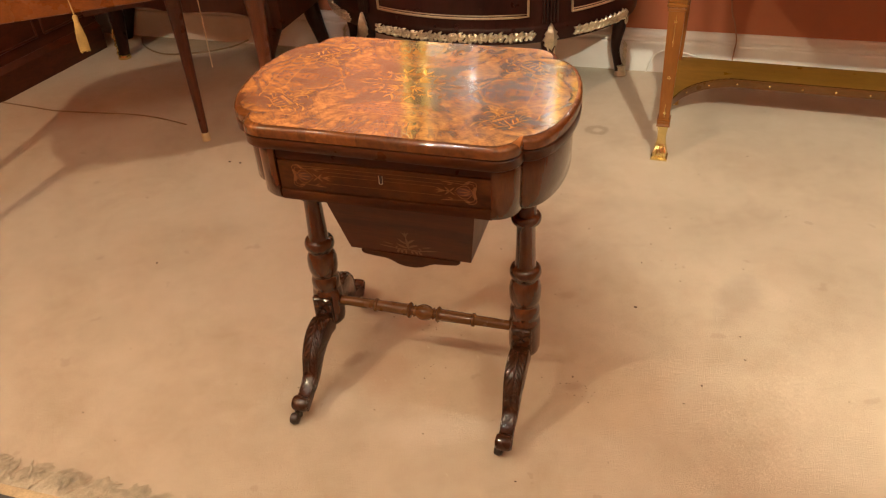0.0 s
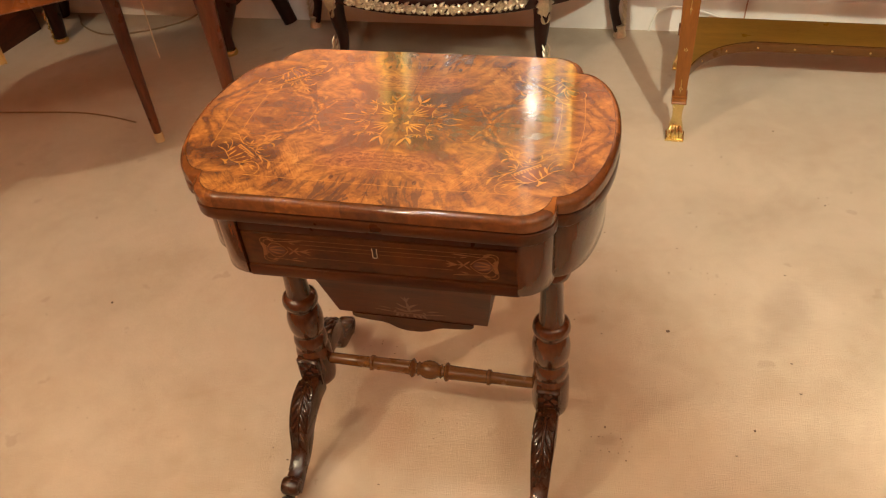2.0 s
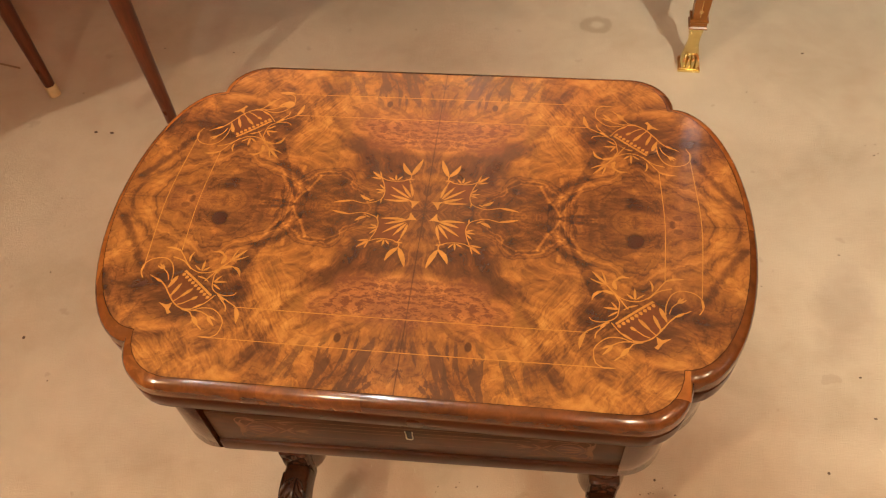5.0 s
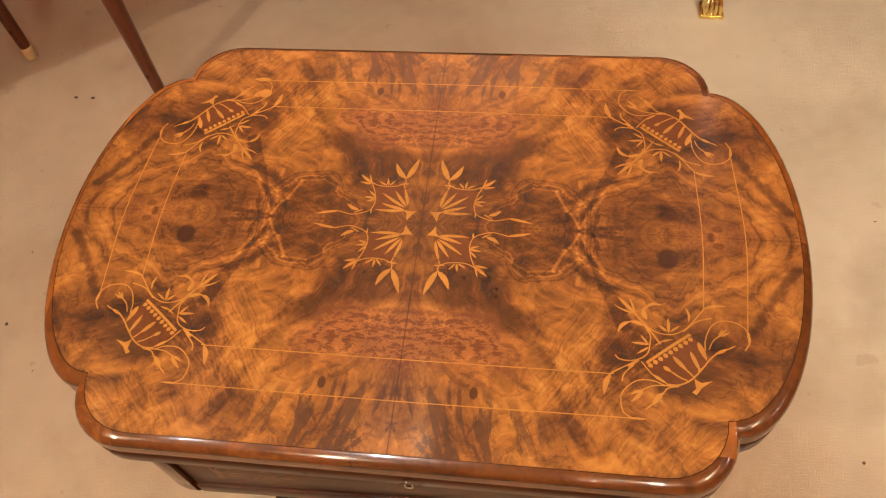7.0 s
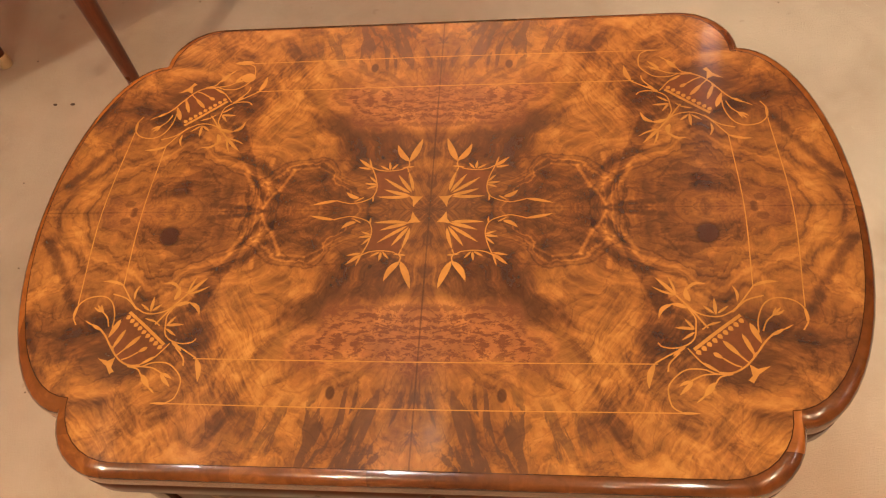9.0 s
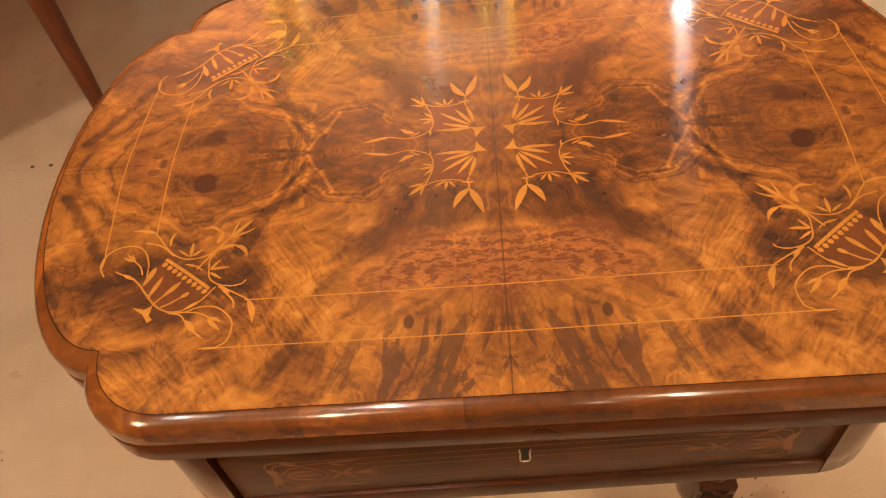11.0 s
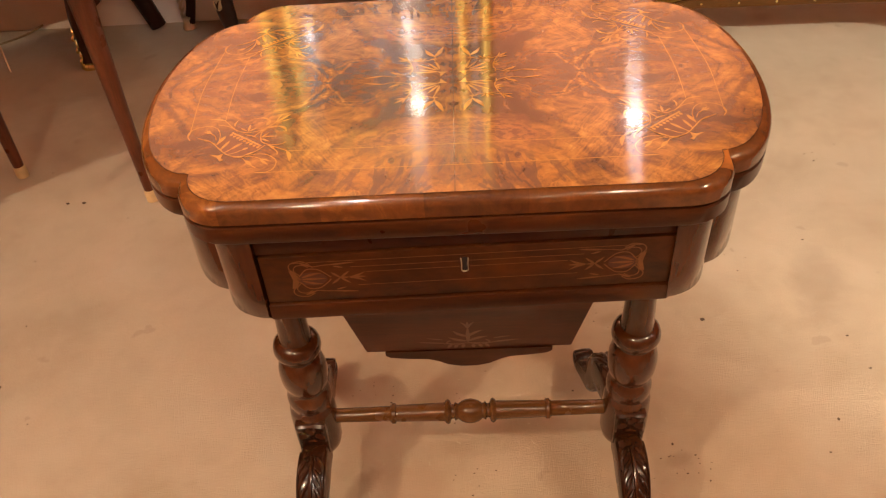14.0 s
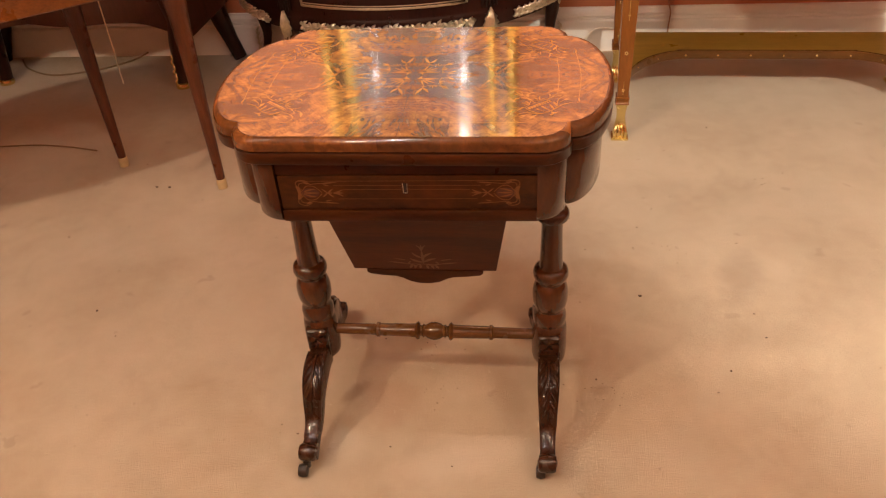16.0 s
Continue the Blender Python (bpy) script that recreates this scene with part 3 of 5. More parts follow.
# ---- the room ----
X0, X1, Y0, Y1 = -3.4, 3.2, -3.6, 1.775
bm = bmesh.new()
box(bm, X0 - 0.1, X1 + 0.1, Y0 - 0.1, Y1 + 0.1, -0.12, 0.0)
tagged(part("floor", bm, CARPET, smooth=False), "worn beige fitted carpet with faint stains and painted patches of shade", "carpet", kind="structure")
bm = bmesh.new()
box(bm, X0 - 0.1, X1 + 0.1, Y0 - 0.1, Y1 + 0.1, CEILING, CEILING + 0.12)
tagged(part("ceiling", bm, CEIL, smooth=False), "plain off-white painted ceiling", "ceiling", kind="structure")
for wname, dims in (("wall_north", (X0, X1, Y1, Y1 + 0.1)), ("wall_south", (X0, X1, Y0 - 0.1, Y0)),
                    ("wall_west", (X0 - 0.1, X0, Y0 - 0.1, Y1 + 0.1)), ("wall_east", (X1, X1 + 0.1, Y0 - 0.1, Y1 + 0.1))):
    bm = bmesh.new()
    box(bm, *dims, 0.0, CEILING)
    tagged(part(wname, bm, WALL, smooth=False), "terracotta painted showroom wall", "wall", kind="structure")

# skirting with a moulded top
bm = bmesh.new()
prof = [(0.0, 0.0), (-0.020, 0.0), (-0.020, 0.112), (-0.018, 0.118), (-0.012, 0.121), (-0.012, 0.130), (-0.017, 0.136), (-0.016, 0.146),
        (-0.009, 0.156), (-0.006, 0.164), (0.0, 0.166)]
skin(bm, [[(x, Y1 + y, z) for y, z in prof] for x in (X0, X1)])
tagged(part("baseboard", bm, SKIRT, smooth=False), "white painted skirting board with moulded top", "skirting board", kind="structure")

# ---- the work table ----
TABLE = thing("work_table", "Victorian burr walnut games and sewing table with floral inlay, folded top", "table", 0.0, -0.008, 0.0)


def top_ring(d, z, e=0.0675):
    """The top's outline, d metres in from its edge: straight front with round corners, a notch, and bowed ends."""
    a, b, r = 0.2510 - d, 0.166 - d, 0.045
    quarter = [(a - r - (a - r) * (1 - k / 10), -(b + r)) for k in range(10)]
    quarter += [(a - r + r * math.sin(k * math.pi / 16), -(b + r * math.cos(k * math.pi / 16))) for k in range(9)]
    quarter += [(a + e * math.sin(k * math.pi / 28), -b * math.cos(k * math.pi / 28)) for k in range(1, 15)]
    right = quarter + [(x, -y) for x, y in quarter[-2:0:-1]]
    ring = right + [(0.0, b + r)] + [(-x, y) for x, y in right[:0:-1]]
    return [(x - 0.0022, y * 0.992, z) for x, y in ring]


# upper leaf: crossbanded edge and flat veneered panel
bm = bmesh.new()
skin(bm, [top_ring(d, z) for d, z in ((0.006, 0.6986), (0.0008, 0.6990), (0.0, 0.7000), (0.0, 0.7105), (0.0004, 0.7135), (0.0016, 0.7160), (0.0034, 0.7178), (0.0058, 0.7190), (0.0084, 0.71965), (0.0110, 0.7199))])
upper = part("upper_leaf", bm, BAND, TABLE, "folding upper leaf with crossbanded moulded edge")
upper.data.set_sharp_from_angle(angle=radians(32))
bm = bmesh.new()
bm.faces.new([bm.verts.new((p[0], p[1], 0.7203)) for p in top_ring(0.0088, 0)])
part("veneer_panel", bm, BURR, upper, "quarter-matched burr walnut veneer panel", smooth=False)
bm = bmesh.new()
skin(bm, [top_ring(0.0085, 0.72040), top_ring(0.0090, 0.72042)], caps=False)
part("edge_line", bm, CARVED, upper, "thin dark line inside the crossbanding", smooth=False)
# lower leaf
bm = bmesh.new()
skin(bm, [top_ring(d, z) for d, z in ((0.012, 0.6765), (0.0015, 0.6772), (0.0003, 0.6790), (0.0, 0.6950), (0.0010, 0.6966), (0.006, 0.6974))])
part("lower_leaf", bm, WALNUT, TABLE, "lower leaf of the folded games top")
bm = bmesh.new()
box(bm, -0.19, 0.19, -0.14, 0.14, 0.69, 0.7000)
part("leaf_joint", bm, DARK, TABLE, "dark joint between the leaves", smooth=False)

# case with rounded posts and bowed ends; the drawer sits between the posts
bm = bmesh.new()
skin(bm, [top_ring(d, z, 0.062) for d, z in ((0.020, 0.5690), (0.0135, 0.5700), (0.011, 0.5745), (0.011, 0.600), (0.011, 0.670), (0.014, 0.6772))])
for v in bm.verts:
    if v.co.y < -0.16 and abs(v.co.x) < 0.190:
        v.co.y = -0.172
        if abs(v.co.x) > 0.16:
            v.co.x = math.copysign(0.1945, v.co.x)
part("case", bm, WALNUT_UP, TABLE, "walnut case with rounded corner posts and bowed ends")
bm = bmesh.new()
box(bm, -0.196, 0.196, -0.193, -0.170, 0.6505, 0.6768, 0.0006)
part("top_rail", bm, WALNUT, TABLE, "dark walnut rail above the drawer")
bm = bmesh.new()
box(bm, -0.1955, 0.1955, -0.1975, -0.170, 0.5685, 0.5885, 0.003)
part("bottom_rail", bm, WALNUT, TABLE)
bm = bmesh.new()
box(bm, -0.1945, 0.1945, -0.195, -0.165, 0.5905, 0.6485, 0.0010)
drawer = part("drawer", bm, wood("figured drawer walnut", (0.0100, 0.0029, 0.0010), (0.112, 0.0310, 0.0062), (2.2, 6, 5), 0.32, 6, 0.05), TABLE, "walnut drawer front with faded floral inlay")
FRONT = -0.1952


def upright(bm, y=FRONT):
    """Turn a flat drawing (x, z) to stand upright on the front."""
    for v in bm.verts:
        v.co = Vector((v.co.x, y - v.co.z, v.co.y))
    return bm


for s in (-1, 1):
    bm = bmesh.new()
    c = 0.6195
    bx = lambda x, z: (s * x, c + z)
    for zz in (-1, 1):
        flat(bm, [bx(0.1585, 0.0), bx(0.1640, 0.0105 * zz), bx(0.1685, 0.0120 * zz), bx(0.1660, 0.0)][::zz])
        leaf(bm, bx(0.158, 0.0015 * zz), bx(0.137, 0.0072 * zz), 0.0034, -0.0012 * s * zz)
        ribbon(bm, [bx(0.160, 0.003 * zz), bx(0.152, 0.0118 * zz), bx(0.142, 0.0120 * zz), bx(0.135, 0.0070 * zz), bx(0.1295, 0.0012 * zz)], 0.0012)
        ribbon(bm, [bx(0.160, 0.006 * zz), bx(0.1675, 0.0140 * zz), bx(0.1650, 0.0205 * zz), bx(0.155, 0.0225 * zz), bx(0.1475, 0.0185 * zz)], 0.0011)
        ribbon(bm, [bx(0.159, 0.005 * zz), bx(0.1635, 0.0110 * zz), bx(0.1615, 0.0165 * zz), bx(0.155, 0.0178 * zz), bx(0.1495, 0.0150 * zz)], 0.0010)
        leaf(bm, bx(0.157, 0.0205 * zz), bx(0.144, 0.0150 * zz), 0.0028)
        ribbon(bm, [bx(0.146, 0.0150 * zz), bx(0.136, 0.0165 * zz), bx(0.126, 0.0172 * zz)], 0.0010)
        leaf(bm, bx(0.130, 0.0168 * zz), bx(0.104, 0.0188 * zz), 0.0026)
        leaf(bm, bx(0.126, 0.0150 * zz), bx(0.116, 0.0125 * zz), 0.0022)
        for x1 in (0.1295, 0.1115):
            leaf(bm, bx(0.1205, 0.0), bx(x1, 0.0078 * zz), 0.0030)
    leaf(bm, bx(0.158, 0), bx(0.134, 0), 0.0036)
    leaf(bm, bx(0.1225, 0), bx(0.112, 0), 0.0030)
    tulip(bm, bx(0.113, 0), bx(0.0955, 0), 0.0064)
    spray = part("inlay_spray", upright(bm), FAINT, drawer, "faded boxwood basket spray", smooth=False)
    bm = bmesh.new()
    flat(bm, [(s * (0.1475 + 0.0145 * math.cos(k * math.pi / 10)), c + 0.0085 * math.sin(k * math.pi / 10)) for k in range(20)])
    part("basket_ground", upright(bm, 0.0003 + FRONT - 0.0003), GROUND, spray, smooth=False)
bm = bmesh.new()
for z0, hw in ((0.6405, 0.165), (0.6325, 0.110), (0.6255, 0.095), (0.6090, 0.105)):
    ribbon(bm, [(-hw, z0), (0, z0), (hw, z0)], 0.0007)
part("stringing", upright(bm, FRONT - 0.0001), FAINT, drawer, smooth=False)
# escutcheon: a brass U round a dark keyhole
bm = bmesh.new()
prof = smooth_line([(-0.0034, FRONT - 0.0006, 0.636), (-0.0030, FRONT - 0.0006, 0.629), (-0.0030, FRONT - 0.0006, 0.621), (0.0, FRONT - 0.0006, 0.6195), (0.0030, FRONT - 0.0006, 0.621), (0.0030, FRONT - 0.0006, 0.629), (0.0034, FRONT - 0.0006, 0.636)], 4)
tube(bm, prof, 0.0006, 6)
for v in bm.verts:
    v.co.x -= 0.002
part("escutcheon", bm, GILT, drawer, "thin brass keyhole escutcheon")
bm = bmesh.new()
lathe(bm, [(0.0030, -0.0004), (0.0030, 0.0012)], 12, axis="x")
for v in bm.verts:
    v.co = Vector((-0.002 + v.co.y, FRONT - v.co.x + 0.0006, 0.634 + v.co.z))
box(bm, -0.0038, -0.0002, FRONT - 0.0004, FRONT + 0.002, 0.6215, 0.633)
part("keyhole", bm, DARK, drawer, smooth=False)

# the case and its drawer sit a little askew under the top
for ob in TABLE.children:
    if ob.name.split(".")[0] in ("case", "top_rail", "bottom_rail", "drawer"):
        ob.location, ob.rotation_euler = (0.003, 0.0, 0.003), (0.0, 0.0, radians(1.2))

# the hanging sewing box
bm = bmesh.new()
skin(bm, [[(-hx, -hy, z), (hx, -hy, z), (hx, hy, z), (-hx, hy, z)] for hx, hy, z in ((0.155, 0.138, 0.571), (0.1272, 0.082, 0.388), (0.1262, 0.081, 0.386))])
for v in bm.verts:
    v.co.x += 0.003
bag = part("sewing_box", bm, wood("sewing box walnut", (0.040, 0.0095, 0.0027), (0.120, 0.0300, 0.0066), (1.6, 12, 12), 0.42, 4, 0.0), TABLE, "tapered hanging sewing box of polished walnut", smooth=False)
bm = bmesh.new()
edge = [(-0.104, 0.3865), (-0.104, 0.381), (-0.098, 0.3765), (-0.075, 0.3735), (-0.052, 0.372), (-0.040, 0.368), (-0.026, 0.3605), (-0.010, 0.3568),
        (0.010, 0.3568), (0.026, 0.3605), (0.040, 0.368), (0.052, 0.372), (0.075, 0.3735), (0.098, 0.3765), (0.104, 0.381), (0.104, 0.3865)]
skin(bm, [[(x + 0.003, y, z) for x, z in edge] for y in (-0.0835, -0.0745)])
part("shaped_apron", bm, WALNUT, bag, "lobed walnut apron below the sewing box", smooth=False)
bm = bmesh.new()
for s in (-1, 1):
    leaf(bm, (0, 0.408), (s * 0.024, 0.420), 0.0066, 0.002)
    leaf(bm, (0, 0.420), (s * 0.018, 0.436), 0.0062, 0.002)
    ribbon(bm, [(s * 0.004, 0.403), (s * 0.016, 0.399), (s * 0.026, 0.405), (s * 0.022, 0.411)], 0.0022)
    leaf(bm, (s * 0.028, 0.404), (s * 0.062, 0.409), 0.0042)
    leaf(bm, (s * 0.030, 0.414), (s * 0.052, 0.419), 0.0030)
    for x1 in (0.007, 0.017, 0.026):
        leaf(bm, (s * x1 * 0.8, 0.4005), (s * x1, 0.3895), 0.0058)
ribbon(bm, [(-0.030, 0.4025), (0, 0.4030), (0.030, 0.4025)], 0.0020)
leaf(bm, (0, 0.404), (0, 0.444), 0.0064)
tulip(bm, (0, 0.440), (0, 0.458), 0.0085)
drawn = part("inlay_spray", upright(bm, 0.0), FAINT, bag, "faded boxwood basket motif", smooth=False)
for v in drawn.data.vertices:
    v.co.y = -0.082 - 0.056 * (v.co.z - 0.388) / 0.183 - 0.0004 + v.co.y
    v.co.x += 0.003

# turned columns
COLUMN = [(0.030, 0.5700), (0.030, 0.560), (0.0225, 0.556), (0.0200, 0.550), (0.0198, 0.482), (0.0215, 0.479), (0.0265, 0.477), (0.0295, 0.472), (0.0300, 0.466), (0.0285, 0.4605),
          (0.0235, 0.458), (0.0200, 0.4565), (0.0190, 0.450), (0.0190, 0.435), (0.0198, 0.400), (0.0208, 0.370), (0.0216, 0.356), (0.0225, 0.352), (0.0262, 0.3505), (0.0305, 0.3465),
          (0.0325, 0.340), (0.0328, 0.334), (0.0312, 0.3275), (0.0275, 0.3225), (0.0250, 0.320), (0.0246, 0.3165), (0.0270, 0.3135), (0.0305, 0.308), (0.0330, 0.297), (0.0335, 0.286),
          (0.0328, 0.273), (0.0305, 0.262), (0.0280, 0.2560), (0.0268, 0.2535), (0.0268, 0.2495), (0.0290, 0.2465), (0.0312, 0.240), (0.0318, 0.232), (0.0312, 0.2245), (0.0300, 0.2195),
          (0.0300, 0.2165), (0.0318, 0.2135), (0.0332, 0.205), (0.0338, 0.190), (0.0340, 0.156), (0.0334, 0.135), (0.0310, 0.124), (0.025, 0.117), (0.012, 0.115)]
KNEE = [(0, -0.022, 0.130), (0, -0.055, 0.136), (0, -0.088, 0.128), (0, -0.112, 0.106), (0, -0.125, 0.083), (0, -0.142, 0.060), (0, -0.173, 0.043), (0, -0.207, 0.035)]


def cabriole(parent, turn, wheel=(0.0, -0.222)):
    """A carved scroll leg with its toe and caster, running from the column towards -y, then turned."""
    line = smooth_line(KNEE if turn == 0 else [(x, y * 1.03, z + (0.020 if z > 0.1 else 0.005)) for x, y, z in KNEE], 5)
    back = 0.0 if turn == 0 else -0.006
    bm = bmesh.new()
    deep = ramp([(0, 0.024), (0.2, 0.0275), (0.45, 0.0240), (0.7, 0.0170), (0.88, 0.0150), (1, 0.0165)])
    wide = ramp([(0, 0.0200), (0.25, 0.0212), (0.55, 0.0172), (0.85, 0.0142), (1, 0.0165)])
    limb(bm, line, wide, deep, 20, 0.36)
    bmesh.ops.rotate(bm, verts=bm.verts, matrix=Matrix.Rotation(turn, 3, "Z"))
    leg = part("leg", bm, CARVED, parent, "dark carved scroll leg")

    def on_knee(f, x, out):
        """A place on the outer face of the leg, out metres proud of it."""
        k = min(int(f * (len(line) - 1)), len(line) - 2)
        w = f * (len(line) - 1) - k
        d = (line[k + 1] - line[k]).normalized()
        nrm = Vector((0, d.z, -d.y))
        edge = max(0.0, abs(x) / wide(f) - 0.55)
        return line[k].lerp(line[k + 1], w) + nrm * (deep(f) * (1 - 0.5 * edge * edge) + out) + Vector((x, 0, 0))

    # acanthus on the knee: a ribbed middle and pairs of lobes
    bm = bmesh.new()
    tube(bm, [on_knee(0.16 + 0.50 * k / 14, 0, 0.0012) for k in range(15)], lambda t: 0.0030 * (1 - t) + 0.0008, 8)
    for row in range(6):
        f = 0.15 + row * 0.062
        size = 1.0 - row * 0.10
        for s in (-1, 1):
            lobe = [on_knee(f + 0.085 * q, s * (0.0035 + 0.0135 * size * math.sin(q * 1.5)), 0.0013 * math.sin(math.pi * q) - 0.0004) for q in (0, 0.2, 0.4, 0.6, 0.8, 1.0)]
            tube(bm, lobe, lambda t: 0.0008 + 0.0033 * size * math.sin(math.pi * min(1, t * 0.9 + 0.1)), 7)
    for s in (-1, 1):
        tube(bm, [on_knee(0.12 + 0.75 * k / 16, s * wide(0.12 + 0.75 * k / 16) * 0.93, -0.0010) for k in range(17)], 0.0013, 6)
    bmesh.ops.rotate(bm, verts=bm.verts, matrix=Matrix.Rotation(turn, 3, "Z"))
    part("carved_leaf", bm, CARVED, leg, "carved acanthus on the knee")
    # toe scroll
    bm = bmesh.new()
    roll = [(0.003, 0.0185), (0.0065, 0.0180), (0.0080, 0.0150), (0.0100, 0.0145), (0.0115, 0.0165), (0.0145, 0.0160), (0.0170, 0.0120), (0.0180, 0.0)]
    lathe(bm, [(rr, -w) for rr, w in roll] + roll[-2::-1], 20, at=(0, -0.206 + back, 0.045), axis="x")
    bmesh.ops.rotate(bm, verts=bm.verts, matrix=Matrix.Rotation(turn, 3, "Z"))
    part("toe_scroll", bm, CARVED, leg)
    bm = bmesh.new()
    lathe(bm, [(0.004, -0.0095), (0.0115, -0.0080), (0.0140, 0.0), (0.0115, 0.0080), (0.004, 0.0095)], 16, at=(wheel[0], wheel[1] + back - 0.003, 0.0140), axis="x")
    lathe(bm, [(0.007, 0.014), (0.008, 0.030)], 10, at=(wheel[0] * 0.4, max(wheel[1] + 0.006, -0.214) + back, 0.0))
    bmesh.ops.rotate(bm, verts=bm.verts, matrix=Matrix.Rotation(turn, 3, "Z"))
    part("caster", bm, CASTER, leg, "dark swivel caster")
    return leg


for s in (-1, 1):
    bm = bmesh.new()
    lathe(bm, COLUMN, 36)
    col = part("column", bm, WALNUT_UP, TABLE, "turned walnut column", at=(-0.230 if s < 0 else 0.2265, -0.018, 0))
    # carved blocks that hold the legs, with a four-petal flower
    for turn in (0.0, math.pi):
        f = -1 if turn == 0 else 1
        bm = bmesh.new()
        box(bm, -0.0215, 0.0215, min(f * 0.022, f * 0.0365), max(f * 0.022, f * 0.0365), 0.140, 0.206, 0.001)
        # flower cut into the face: petals to the corners, hollows between them
        rows = []
        for i in range(15):
            row = []
            for j in range(15):
                u, w = (i - 7) / 7, (j - 7) / 7
                rad, ang = math.hypot(u, w), math.atan2(w, u)
                hollow = max(0.0, math.cos(2 * ang) ** 2 - 0.25) * max(0.0, min(1.0, (rad - 0.18) * 5)) * max(0.0, min(1.0, (0.92 - max(abs(u), abs(w))) * 6))
                rim_out = 0.0 if max(abs(u), abs(w)) > 0.99 else 0.0036
                row.append(bm.verts.new((u * 0.0215, f * (0.0364 + rim_out - 0.0058 * hollow + (0.0010 if rad < 0.16 else 0.0)), 0.1865 + w * 0.0190)))
            rows.append(row)
        for i in range(14):
            for j in range(14):
                bm.faces.new((rows[i][j], rows[i + 1][j], rows[i + 1][j + 1], rows[i][j + 1]))
        part("carved_block", bm, CARVED, col, "carved block with four-petal flower")
        cabriole(col, turn + (0.12 if turn else 0.0), ((-0.010, -0.222) if s < 0 else (-0.012, -0.198)) if turn == 0 else (0.0, -0.218))

# stretcher
bm = bmesh.new()
half = [(0.0105, 0.200), (0.0110, 0.165), (0.0113, 0.125), (0.0125, 0.1235), (0.0150, 0.1215), (0.0150, 0.1170), (0.0125, 0.1155), (0.0125, 0.113), (0.0135, 0.060), (0.0140, 0.050),
        (0.0165, 0.0475), (0.0185, 0.0435), (0.0165, 0.0395), (0.0110, 0.0365), (0.0105, 0.0320), (0.0140, 0.0290), (0.0120, 0.0260), (0.0115, 0.0230), (0.0150, 0.0170), (0.0175, 0.008), (0.0182, 0.0)]
half = [(r, x * 0.76 if x < 0.05 else 0.038 + (x - 0.05) * 1.08) for r, x in half]
lathe(bm, half + [(r, -x) for r, x in half[-2::-1]], 24, at=(0, -0.018, 0.180), axis="x")
part("stretcher", bm, wood("stretcher walnut", (0.060, 0.022, 0.0066), (0.170, 0.066, 0.0165), (1.6, 12, 12), 0.26, 5, 0.35), TABLE, "turned walnut stretcher between the columns")


# inlay on the top: baskets of flowers in the corners and at the middle
def mm(*xy):
    return tuple(c / 1000 for c in xy)


